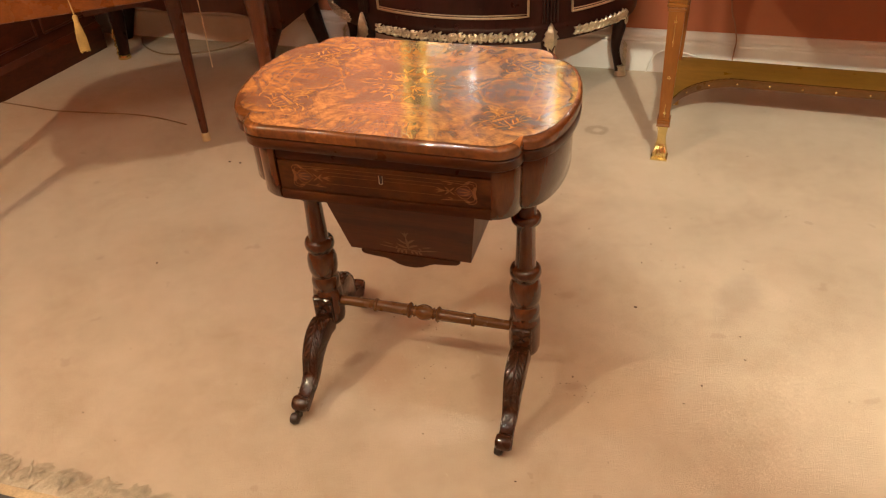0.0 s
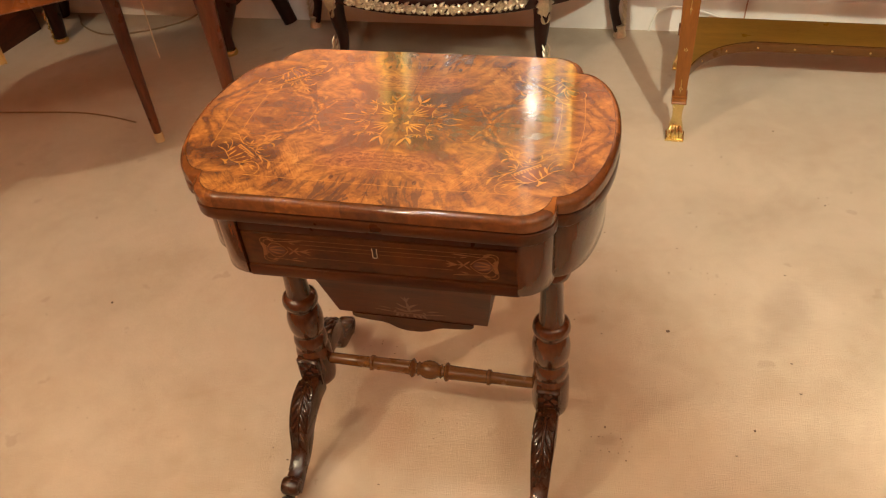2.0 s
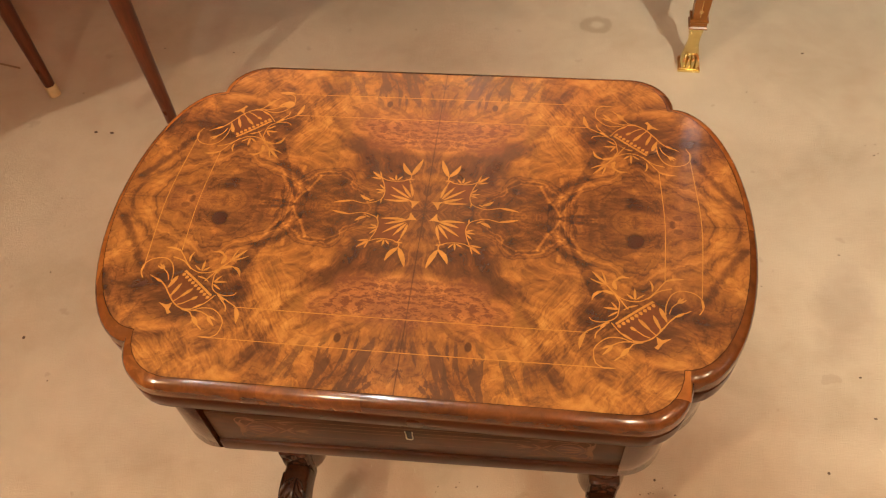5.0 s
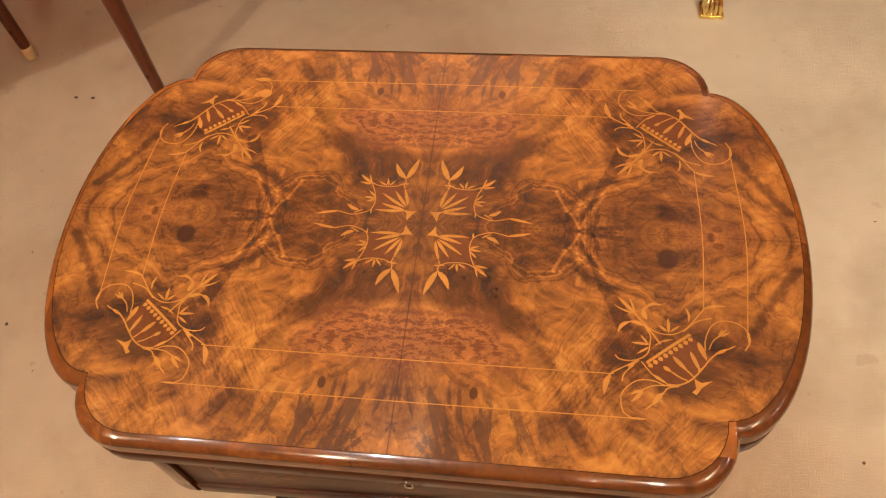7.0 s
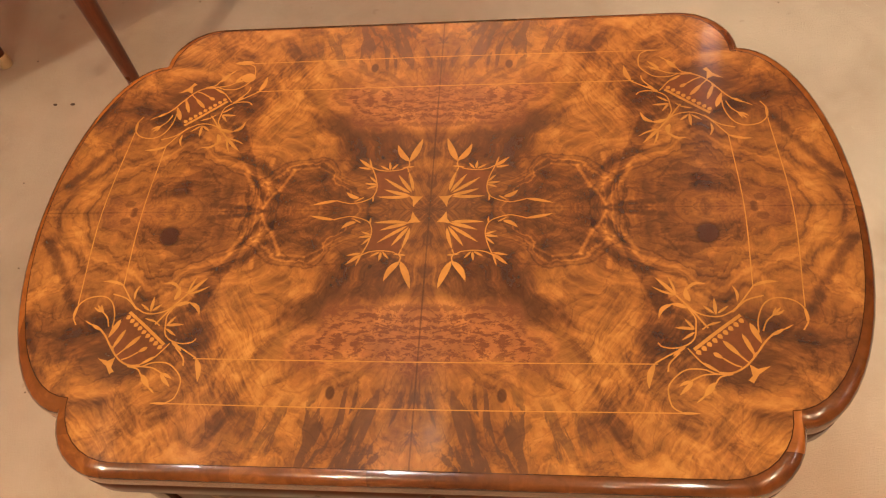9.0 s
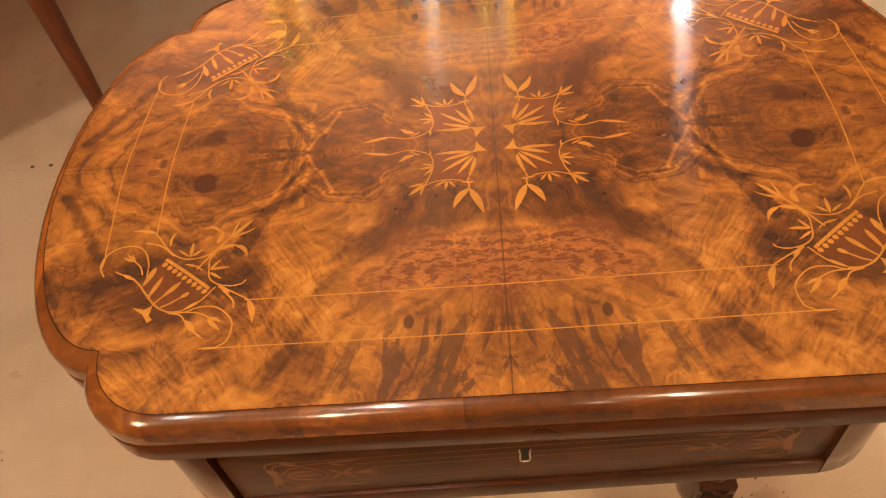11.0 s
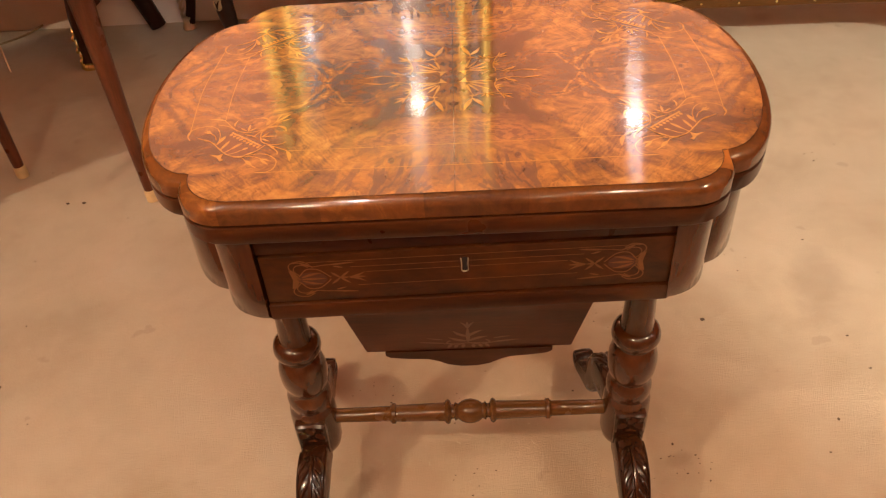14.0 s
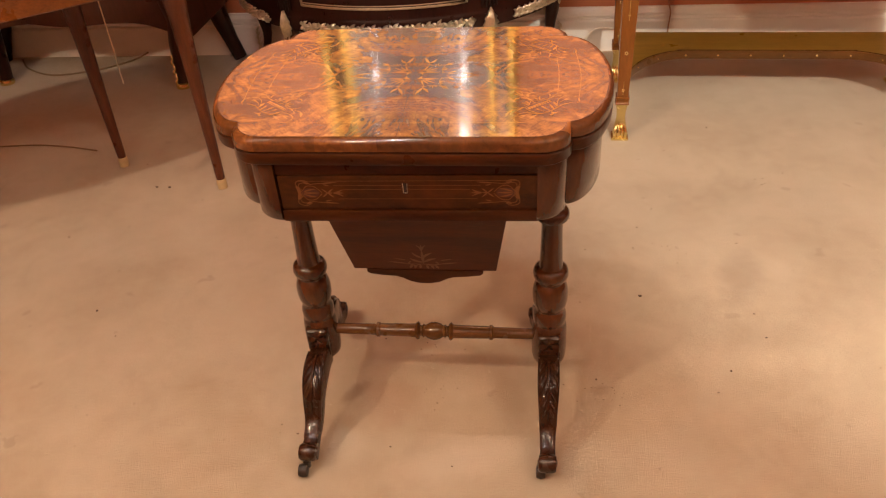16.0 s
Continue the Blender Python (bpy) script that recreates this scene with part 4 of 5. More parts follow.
def corner_spray(sx, sy):
    bm, dark = bmesh.new(), bmesh.new()
    w = 0.0010
    ribbon(bm, [mm(180, -114), mm(188, -124), mm(194, -128)], w)
    leaf(bm, mm(188, -124), mm(199, -131), 0.0028)
    leaf(bm, mm(196, -117), mm(202, -121), 0.0037)
    ribbon(bm, [mm(202, -121), mm(208, -125), mm(213, -127)], 0.0011)
    leaf(bm, mm(203, -108), mm(214, -120), 0.0040)
    ribbon(bm, [mm(213, -119), mm(216, -122), mm(218, -124)], 0.0011)
    leaf(bm, mm(216, -103), mm(223, -120), 0.0037)
    leaf(bm, mm(222, -95), mm(228, -110), 0.0048)
    leaf(bm, mm(221, -120), mm(224, -116), 0.0023)
    flat(bm, [mm(218, -125), mm(223, -128), mm(231, -126), mm(223, -132), mm(219, -138), mm(216, -136), mm(219, -133)])
    ribbon(bm, [mm(198, -131), mm(207, -131), mm(216, -126), mm(224, -117), mm(230, -109), mm(236, -103)], 0.0013)
    leaf(bm, mm(235, -104), mm(244, -99), 0.0031)
    leaf(bm, mm(243, -100), mm(250, -96), 0.0013)
    ribbon(bm, [mm(227, -102), mm(228, -92), mm(233, -81), mm(241, -76), mm(251, -77), mm(257, -81), mm(260, -87), mm(260, -93), mm(256, -100)], w)
    leaf(bm, mm(259, -83), mm(259, -94), 0.0026, 0.0006)
    ribbon(bm, [mm(230, -101), mm(233, -94), mm(238, -89)], w)
    leaf(bm, mm(237, -90), mm(244, -83), 0.0026)
    leaf(bm, mm(238, -89), mm(246, -85), 0.0023, -0.0006)
    leaf(bm, mm(238, -88), mm(241, -83), 0.0014)
    ribbon(bm, [mm(207, -132), mm(197, -132), mm(189, -129), mm(179, -129), mm(172, -133), mm(166, -140), mm(165, -147), mm(167, -155), mm(173, -159)], w)
    leaf(bm, mm(170, -159), mm(184, -159), 0.0020)
    ribbon(bm, [mm(197, -132), mm(188, -133), mm(180, -137)], w)
    leaf(bm, mm(181, -137), mm(172, -147), 0.0031, 0.0004)
    leaf(bm, mm(180, -137), mm(172, -141), 0.0028, -0.0004)
    leaf(bm, mm(181, -137), mm(177, -144), 0.0026)
    ribbon(bm, [mm(207, -132), mm(199, -134), mm(195, -139)], w)
    leaf(bm, mm(195, -138), mm(187, -148), 0.0048)
    leaf(bm, mm(188, -147), mm(182, -152), 0.0016)
    ribbon(bm, [mm(176, -74), mm(182, -81), mm(188, -89), mm(192, -95), mm(195, -99)], 0.0013)
    ribbon(bm, [mm(191, -100), mm(195, -97), mm(199, -95)], 0.0010)
    leaf(bm, mm(194, -97), mm(204, -94), 0.0020)
    leaf(bm, mm(176, -74), mm(163, -60), 0.0034, -0.0003)
    leaf(bm, mm(176, -74), mm(160, -67), 0.0020, 0.0009)
    leaf(bm, mm(176, -74), mm(171, -58), 0.0021, -0.0007)
    leaf(bm, mm(185, -79), mm(183, -68), 0.0048, 0.0011)
    leaf(bm, mm(183, -70), mm(197, -65), 0.0028, 0.0028)
    leaf(bm, mm(183, -84), mm(171, -81), 0.0037, -0.0009)
    leaf(bm, mm(173, -81), mm(163, -92), 0.0037, -0.0026)
    ribbon(bm, [mm(182, -81), mm(188, -87), mm(196, -90), mm(204, -90), mm(212, -86), mm(218, -80), mm(228, -67)], w)
    leaf(bm, mm(227, -67), mm(246, -63), 0.0028, 0.0014)
    leaf(bm, mm(216, -79), mm(214, -66), 0.0024, -0.0017)
    ribbon(bm, [mm(212, -87), mm(222, -78), mm(234, -74)], 0.0011)
    leaf(bm, mm(201, -89), mm(201, -76), 0.0030)
    leaf(bm, mm(200, -88), mm(193, -82), 0.0024)
    leaf(bm, mm(202, -88), mm(210, -82), 0.0021)
    ribbon(bm, [mm(182, -82), mm(187, -91), mm(187, -98), mm(185, -107), mm(179, -112), mm(171, -114), mm(164, -113), mm(161, -110)], w)
    leaf(bm, mm(186, -100), mm(173, -99), 0.0028, -0.0004)
    leaf(bm, mm(186, -100), mm(180, -92), 0.0024)
    leaf(bm, mm(186, -102), mm(177, -108), 0.0023)
    leaf(bm, mm(179, -113), mm(170, -120), 0.0028, -0.0006)
    ribbon(bm, [mm(175, -117), mm(170, -122), mm(167, -126), mm(166, -131)], 0.0011)
    ribbon(bm, [mm(177, -114), mm(168, -119), mm(158, -125)], 0.0011)
    leaf(bm, mm(158, -125), mm(153, -143), 0.0048, -0.0013)
    ribbon(bm, [mm(184, -115), mm(200, -102), mm(217, -89)], 0.0023)
    for k in range(9):
        c = mm(185.5 + 3.75 * k, -115.5 + 2.95 * k)
        leaf(bm, c, (c[0] + 0.0028, c[1] - 0.0030), 0.0042)
    if sx < 0 and sy < 0:
        # this basket has a closed bud and a plump leaf where the others have a tulip
        flat(bm, [mm(170 + 6.2 * math.cos(k * math.pi / 7), -142 + 5.4 * math.sin(k * math.pi / 7)) for k in range(14)])
        leaf(bm, mm(168, -160), mm(186, -160), 0.0060)
    flat(dark, [mm(180, -114), mm(188, -124), mm(198, -130), mm(207, -131), mm(216, -126), mm(224, -117), mm(227, -110), mm(221, -95), mm(218, -89), mm(184, -115)])
    for b in (bm, dark):
        for v in b.verts:
            v.co = Vector((v.co.x * sx, v.co.y * sy, v.co.z))
    spray = part("inlay_spray", bm, BOXWOOD, upper, "boxwood flower basket marquetry", smooth=False, at=(0, 0, 0.72052))
    part("basket_ground", dark, SHADED, spray, smooth=False, at=(0, 0, -0.00010))


def centre_spray(sx, sy):
    bm, dark = bmesh.new(), bmesh.new()
    w = 0.0009
    flat(bm, [mm(6, -12), mm(10, -7), mm(13, -2), mm(14, -9), mm(17, -13), mm(11, -12)])
    leaf(bm, mm(16, -12), mm(42, -12), 0.0034, 0.0007)
    leaf(bm, mm(16, -13), mm(37, -19), 0.0036, 0.0005)
    leaf(bm, mm(16, -15), mm(38, -30), 0.0033, 0.0003)
    leaf(bm, mm(15, -16), mm(27, -33), 0.0036)
    leaf(bm, mm(14, -17), mm(19, -36), 0.0033, -0.0005)
    ribbon(bm, [mm(19, -36), mm(21, -40), mm(26, -38), mm(35, -37), mm(43, -38), mm(49, -41)], w)
    ribbon(bm, [mm(49, -41), mm(45, -31), mm(43, -21), mm(45, -13), mm(50, -9), mm(60, -6), mm(67, -7), mm(74, -9)], w)
    leaf(bm, mm(73, -9), mm(93, -5), 0.0031, -0.0003)
    leaf(bm, mm(56, -11), mm(67, -17), 0.0041, 0.0012)
    leaf(bm, mm(52, -12), mm(59, -8), 0.0015)
    leaf(bm, mm(45, -13), mm(45, -7), 0.0017)
    leaf(bm, mm(43, -24), mm(53, -25), 0.0026)
    leaf(bm, mm(43, -23), mm(51, -20), 0.0021)
    leaf(bm, mm(43, -25), mm(50, -32), 0.0022)
    leaf(bm, mm(33, -38), mm(28, -44), 0.0021)
    leaf(bm, mm(34, -38), mm(35, -46), 0.0026)
    leaf(bm, mm(35, -38), mm(42, -42), 0.0022)
    leaf(bm, mm(49, -40), mm(60, -49), 0.0034)
    leaf(bm, mm(49, -39), mm(60, -41), 0.0022)
    leaf(bm, mm(49, -40), mm(52, -50), 0.0019)
    ribbon(bm, [mm(21, -40), mm(19, -43), mm(20, -48)], w)
    leaf(bm, mm(19, -46), mm(10, -69), 0.0062, -0.0007)
    leaf(bm, mm(19, -46), mm(30, -63), 0.0058, 0.0017)
    leaf(bm, mm(15, -41), mm(25, -40), 0.0017)
    flat(dark, [mm(16, -13), mm(42, -12), mm(43, -21), mm(46, -35), mm(35, -37), mm(21, -40)])
    for b in (bm, dark):
        for v in b.verts:
            v.co = Vector((v.co.x * sx, v.co.y * sy, v.co.z))
    spray = part("inlay_motif", bm, BOXWOOD, upper, "boxwood flower marquetry", smooth=False, at=(0, 0, 0.72052))
    part("basket_ground", dark, SHADED, spray, smooth=False, at=(0, 0, -0.00010))


for sx in (-1, 1):
    for sy in (-1, 1):
        corner_spray(sx, sy)
        centre_spray(sx, sy)
bm = bmesh.new()
for s in (-1, 1):
    ribbon(bm, [(-0.176, s * 0.1590), (0, s * 0.1600), (0.176, s * 0.1590)], 0.0008)
    ribbon(bm, [(-0.160, s * 0.1255), (0, s * 0.1262), (0.160, s * 0.1255)], 0.0008)
    ribbon(bm, [(s * 0.2595, -0.083), (s * 0.2650, 0), (s * 0.2595, 0.083)], 0.0008)
    ribbon(bm, [(s * 0.2280, -0.067), (s * 0.2310, 0), (s * 0.2280, 0.067)], 0.0008)
part("stringing", bm, BOXWOOD, upper, "fine boxwood stringing lines", smooth=False, at=(0, 0, 0.72050))

# ---- demilune commode against the wall ----
COMX, COMY, CA, CB = -0.312, 1.768, 0.60, 0.485
COMMODE = thing("commode", "dark mahogany half-round commode with gilt bronze garlands", "commode", COMX, COMY, 0.0)


def half_round(d, z, n=48):
    ring = [((CA + d) * math.cos(math.pi * k / n), -(CB + d) * math.sin(math.pi * k / n), z) for k in range(n + 1)]
    return ring


def rim(a, d=0.0, z=0.0):
    return Vector(((CA + d) * math.sin(a), -(CB + d) * math.cos(a), z))


bm = bmesh.new()
skin(bm, [half_round(d, z) for d, z in ((-0.010, 0.252), (0.002, 0.258), (0.004, 0.300), (0.0, 0.310), (-0.004, 0.318), (-0.004, 0.84))])
part("body", bm, MAHOGANY, COMMODE)
bm = bmesh.new()
skin(bm, [half_round(d, z) for d, z in ((0.0, 0.84), (0.018, 0.846), (0.022, 0.868), (0.012, 0.875))])
part("top", bm, MAHOGANY, COMMODE, "moulded top of the commode")
LEGA = 0.607
BACKA = 1.43


def foot_at(a, d=0.0, z=0.0):
    """Where a leg stands: under the rim in front, inside it at the back."""
    p = rim(a, d - (0.035 if abs(a) > 1 else 0.0), z)
    return p


for a in (-BACKA, -LEGA, LEGA, BACKA):
    # splayed bracket leg with a gilt leaf above and a gilt shoe below
    line = smooth_line([foot_at(a, -0.020, 0.30), foot_at(a, -0.008, 0.22), foot_at(a, -0.018, 0.11), foot_at(a, 0.006, 0.012)], 5)
    bm = bmesh.new()
    tube(bm, line, ramp([(0, 0.030), (0.35, 0.026), (0.8, 0.015), (1, 0.017)]), 12)
    leg = part("leg", bm, MAHOGANY, COMMODE)
    out = rim(a).normalized()
    sid = Vector((-out.y, out.x, 0))
    bm = bmesh.new()
    rows = []
    for k in range(15):
        f = k / 14
        hw = 0.0015 + 0.029 * math.sin(math.pi * min(1.0, 0.14 + f * 0.86)) ** 1.25 * (1.06 - 0.16 * (k % 3))
        z0, puff = 0.226 + 0.098 * f, 0.014 * math.sin(math.pi * f)
        rows.append([foot_at(a, 0.012, z0) + sid * u * hw + out * (puff * (1 - u * u) + (0.005 if u == 0 else -0.004 if abs(u) == 0.5 and k % 3 == 0 else 0.0)) for u in (-1.0, -0.5, 0.0, 0.5, 1.0)]
                    + [foot_at(a, 0.006, z0) + sid * u * hw for u in (1.0, 0.0, -1.0)])
    skin(bm, rows)
    for s in (-1, 1):
        p = foot_at(a, 0.014, 0.206)
        tube(bm, smooth_line([p, p + sid * s * 0.010 + Vector((0, 0, 0.012)), p + sid * s * 0.014 + Vector((0, 0, 0.030))], 3), lambda t: 0.002 + 0.004 * math.sin(math.pi * t), 6)
    part("leaf_mount", bm, GILT, leg, "gilt bronze leaf mount")
    bm = bmesh.new()
    p0 = foot_at(a, 0.008, 0.0)
    lathe(bm, [(0.020, 0.0), (0.024, 0.004), (0.021, 0.014), (0.018, 0.024), (0.0175, 0.034), (0.020, 0.042), (0.016, 0.046)], 14, at=p0)
    part("shoe", bm, GILT, leg, "gilt bronze shoe")
    bm = bmesh.new()
    tube(bm, smooth_line([foot_at(a, 0.022, 0.042), foot_at(a, 0.020, 0.085), foot_at(a, 0.016, 0.135)], 4), lambda t: 0.0045 - 0.003 * t, 6)
    for k in range(4):
        p = foot_at(a, 0.004, 0.04 + k * 0.022)
        for s in (-1, 1):
            tube(bm, smooth_line([p + out * 0.016, p + out * 0.018 + sid * s * 0.008 + Vector((0, 0, 0.014)), p + out * 0.006 + sid * s * 0.010 + Vector((0, 0, 0.032))], 3), lambda t: 0.001 + 0.0035 * math.sin(math.pi * t), 5)
    part("leaf_mount", bm, GILT, leg, "gilt bronze leaf mount above the shoe")


def garland(a0, a1, count):
    """A run of cast leaves and berries along the lower rim."""
    bm = bmesh.new()
    rnd = random.Random(7)
    for k in range(count):
        f = (k + 0.5) / count
        a = a0 + (a1 - a0) * f
        out = rim(a).normalized()
        sid = Vector((-out.y, out.x, 0))
        if sid.x < 0:
            sid = -sid
        c = rim(a, 0.009, 0.287 + rnd.uniform(-0.002, 0.002))
        for s, up, ln in ((1, 1.15, 0.020), (1, -1.05, 0.020), (1, 0.10, 0.036), (1, 0.55, 0.029), (1, -0.5, 0.029), (-1, 0.9, 0.012), (-1, -0.9, 0.012)):
            e = c + sid * s * ln * rnd.uniform(0.8, 1.1) + Vector((0, 0, up * 0.015 * rnd.uniform(0.8, 1.15))) + out * 0.001
            tube(bm, smooth_line([c, (c + e) / 2 + out * 0.008 + Vector((0, 0, up * 0.003)), e], 3), lambda t: 0.0010 + 0.0047 * math.sin(math.pi * min(1, t * 0.95 + 0.05)), 6)
        for q in range(2):
            r = bmesh.ops.create_icosphere(bm, subdivisions=1, radius=0.0034)
            o = c + sid * rnd.uniform(-0.006, 0.006) + Vector((0, 0, rnd.uniform(-0.007, 0.007))) + out * 0.006
            for v in r["verts"]:
                v.co = o + v.co
    return part("garland", bm, GILT, COMMODE, "cast gilt bronze leaf garland")


garland(-0.49, 0.49, 17)
garland(0.75, 1.22, 11)
garland(-1.22, -0.75, 11)
for a0, a1 in ((-0.47, 0.47), (0.75, 1.25), (-1.25, -0.75)):
    bm = bmesh.new()
    for dz, r in ((0.0, 0.0042), (0.009, 0.0022)):
        loop = [rim(a0 + (a1 - a0) * k / 16, 0.001, 0.352 + dz) for k in range(17)] + [rim(a1 + (a0 - a1) * k / 16, 0.001, 0.80 - dz) for k in range(17)]
        tube(bm, loop + [loop[0]], r, 6)
    part("panel_moulding", bm, BRASS_LINE, COMMODE, "brass framed door panel moulding")
for a in (-LEGA, LEGA):
    bm = bmesh.new()
    for k in range(-2, 3):
        p = rim(a + k * 0.021, 0.002, 0.0)
        tube(bm, [p + Vector((0, 0, 0.325)), p + Vector((0, 0, 0.83))], 0.005, 8)
    part("fluted_stile", bm, MAHOGANY, COMMODE)

# ---- bureau with cabriole legs behind, at the wall ----
BUREAU = thing("bureau", "dark red mahogany serpentine bureau on cabriole legs with gilt feet", "bureau", -1.495, 1.632, 0.0)
bm = bmesh.new()
FRONTB = [(-0.46 + 0.92 * k / 24, -0.165 - 0.030 * math.cos(k / 24 * 4 * math.pi)) for k in range(25)]
outer = FRONTB + [(0.50, 0.0), (0.50, 0.135), (-0.50, 0.135), (-0.50, 0.0)]
lowz = [0.205 + 0.045 * math.sin(math.pi * k / 24) for k in range(25)] + [0.23] * 4
rings = []
for f in (0.0, 0.5, 1.0):
    rings.append([(x, y, z + (0.72 - z) * f) for (x, y), z in zip(outer, lowz)])
skin(bm, rings)
part("body", bm, RED_MAHOGANY, BUREAU)
bm = bmesh.new()
skin(bm, [[(x * s, y * s, z) for x, y in outer] for s, z in ((1.0, 0.72), (1.04, 0.73), (1.04, 0.75))])
part("top", bm, RED_MAHOGANY, BUREAU)
for lx, ly, front in ((0.368, -0.165, True), (-0.368, -0.125, True), (0.495, 0.095, False), (-0.495, 0.095, False)):
    s = 1 if lx > 0 else -1
    bm = bmesh.new()
    if front and lx < 0:
        line = smooth_line([(lx, ly + 0.03, 0.33), (lx, ly + 0.02, 0.22), (lx, ly + 0.012, 0.10), (lx, ly, 0.012)], 5)
        tube(bm, line, ramp([(0, 0.040), (0.3, 0.034), (0.75, 0.026), (1, 0.025)]), 12)
    elif front:
        line = smooth_line([(lx + s * 0.02, ly + 0.03, 0.33), (lx + s * 0.035, ly + 0.015, 0.25), (lx + s * 0.012, ly + 0.010, 0.15), (lx - s * 0.006, ly + 0.006, 0.07), (lx, ly, 0.012)], 5)
        tube(bm, line, ramp([(0, 0.050), (0.3, 0.042), (0.75, 0.022), (1, 0.022)]), 12)
    else:
        line = smooth_line([(lx - s * 0.055, ly, 0.36), (lx - s * 0.045, ly, 0.20), (lx - s * 0.020, ly, 0.10), (lx + s * 0.010, ly, 0.004)], 5)
        tube(bm, line, ramp([(0, 0.040), (0.4, 0.036), (0.8, 0.028), (1, 0.027)]), 12)
    leg = part("leg", bm, RED_MAHOGANY if lx > 0 and front else MAHOGANY, BUREAU)
    if front:
        bm = bmesh.new()
        lathe(bm, [(0.014, 0.0), (0.027, 0.002), (0.029, 0.007), (0.027, 0.014), (0.0255, 0.020), (0.020, 0.023)], 16, at=(lx, ly - 0.002, 0))
        for k in range(6):
            z0 = 0.016 + k * 0.019
            tube(bm, smooth_line([(lx - 0.010, ly - 0.019, z0), (lx - 0.016 + 0.006 * (k % 2), ly - 0.0235, z0 + 0.012), (lx - 0.011, ly - 0.018, z0 + 0.027)], 3), lambda t: 0.0012 + 0.0030 * math.sin(math.pi * t), 6)
        part("shoe", bm, BRASS, leg, "gilt bronze scroll shoe")

# ---- writing table with tassel, nearer on that side ----
DESK = thing("writing_table", "orange kingwood writing table on slender tapered legs", "table", -0.029, 0.028, 0.0)
U, V = Vector((0.81, 0.586, 0)), Vector((-0.586, 0.81, 0))


def uv(u, v, z=0.0):
    p = U * u + V * v
    return Vector((p.x, p.y, z))


def table_ring(d, z):
    pts = []
    cu, cv, hu, hv = -0.66, 1.155, 0.56 + d, 0.265 + d
    for k in range(64):
        a = 2 * math.pi * k / 64
        c, s = math.cos(a), math.sin(a)
        pts.append(uv(cu + hu * math.copysign(abs(c) ** 0.5, c), cv + hv * math.copysign(abs(s) ** 0.55, s), z))
    return pts


bm = bmesh.new()
skin(bm, [table_ring(d, z) for d, z in ((-0.004, 0.652), (0.0, 0.656), (0.0, 0.745))])
frieze = part("frieze", bm, KINGWOOD, DESK, "bowed kingwood frieze with drawer")
bm = bmesh.new()
skin(bm, [table_ring(d, z) for d, z in ((0.002, 0.745), (0.014, 0.750), (0.018, 0.760), (0.012, 0.768))])
part("tabletop", bm, KINGWOOD, DESK)
for lx, ly in ((-0.717, 0.744), (-1.084, 0.867), (-1.488, 0.196), (-1.710, 0.418)):
    bm = bmesh.new()
    lathe(bm, [(0.0125, 0.030), (0.0135, 0.05), (0.0175, 0.25), (0.0225, 0.44), (0.0265, 0.54), (0.033, 0.60), (0.042, 0.66), (0.042, 0.70)], 20)
    leg = part("leg", bm, LEG_RED, DESK, "slender tapered leg", at=(lx, ly, 0))
    bm = bmesh.new()
    lathe(bm, [(0.010, 0.0), (0.0145, 0.002), (0.0150, 0.028), (0.0135, 0.033), (0.0125, 0.034)], 16)
    part("foot_cap", bm, IVORY, leg, "pale brass foot cap")
# drop handle, key and mounts on the front
bm = bmesh.new()
for cu, cz in ((-0.905, 0.655),):
    c = uv(cu, 0.885, cz)
    pts = [c + U * 0.032 * math.cos(a) + Vector((0, 0, 0.018 * math.sin(a))) - V * 0.006 for a in np.linspace(0, 2 * math.pi, 15)]
    tube(bm, pts, 0.0038, 6)
part("drop_handle", bm, GILT, frieze, "gilt drop handle")
rnd = random.Random(3)
for cx, cy, n in ((-0.985, 0.620, 9), (-0.865, 0.575, 5)):
    bm = bmesh.new()
    for k in range(n):
        a = Vector((cx + rnd.uniform(-0.03, 0.03), cy + rnd.uniform(-0.012, 0.012), 0.656))
        b = a + Vector((rnd.uniform(-0.012, 0.022), rnd.uniform(-0.01, 0.02), -rnd.uniform(0.012, 0.05) * n / 9))
        tube(bm, smooth_line([a, (a + b) / 2 + Vector((0.006, -0.006, 0)), b], 3), lambda t: 0.002 + 0.005 * math.sin(math.pi * min(1, t + 0.1)), 6)
    part("gilt_mount", bm, GILT, frieze, "gilt bronze scroll mount under the frieze")

# tassel that hangs from the drawer key
TAS = thing("key_tassel", "gold silk tassel hanging from a drawer key", "tassel", -1.042, 0.373, 0.560)
bm = bmesh.new()
lathe(bm, [(0.011, 0.0), (0.0118, 0.006), (0.0095, 0.040), (0.0070, 0.070), (0.0060, 0.076), (0.0048, 0.078)], 18)
rnd = random.Random(5)
for k in range(26):
    a = 2 * math.pi * k / 26
    r0, r1 = 0.0062, 0.0115 + rnd.uniform(-0.0004, 0.001)
    tube(bm, [Vector((r0 * math.cos(a), r0 * math.sin(a), 0.072)), Vector((r1 * math.cos(a), r1 * math.sin(a), 0.03)), Vector((r1 * math.cos(a + 0.1), r1 * math.sin(a + 0.1), -rnd.uniform(0.0, 0.006)))], 0.0009, 4)
part("skirt", bm, TASSEL, TAS)
bm = bmesh.new()
lathe(bm, [(0.005, 0.076), (0.0072, 0.079), (0.0060, 0.083), (0.0072, 0.087), (0.0055, 0.092), (0.002, 0.094)], 14)
part("knot", bm, TASSEL, TAS)
bm = bmesh.new()
tube(bm, smooth_line([(0, 0, 0.092), (-0.004, 0.002, 0.115), (-0.010, 0.006, 0.140)], 4), 0.0014, 6)
part("cord", bm, TASSEL, TAS)
bm = bmesh.new()
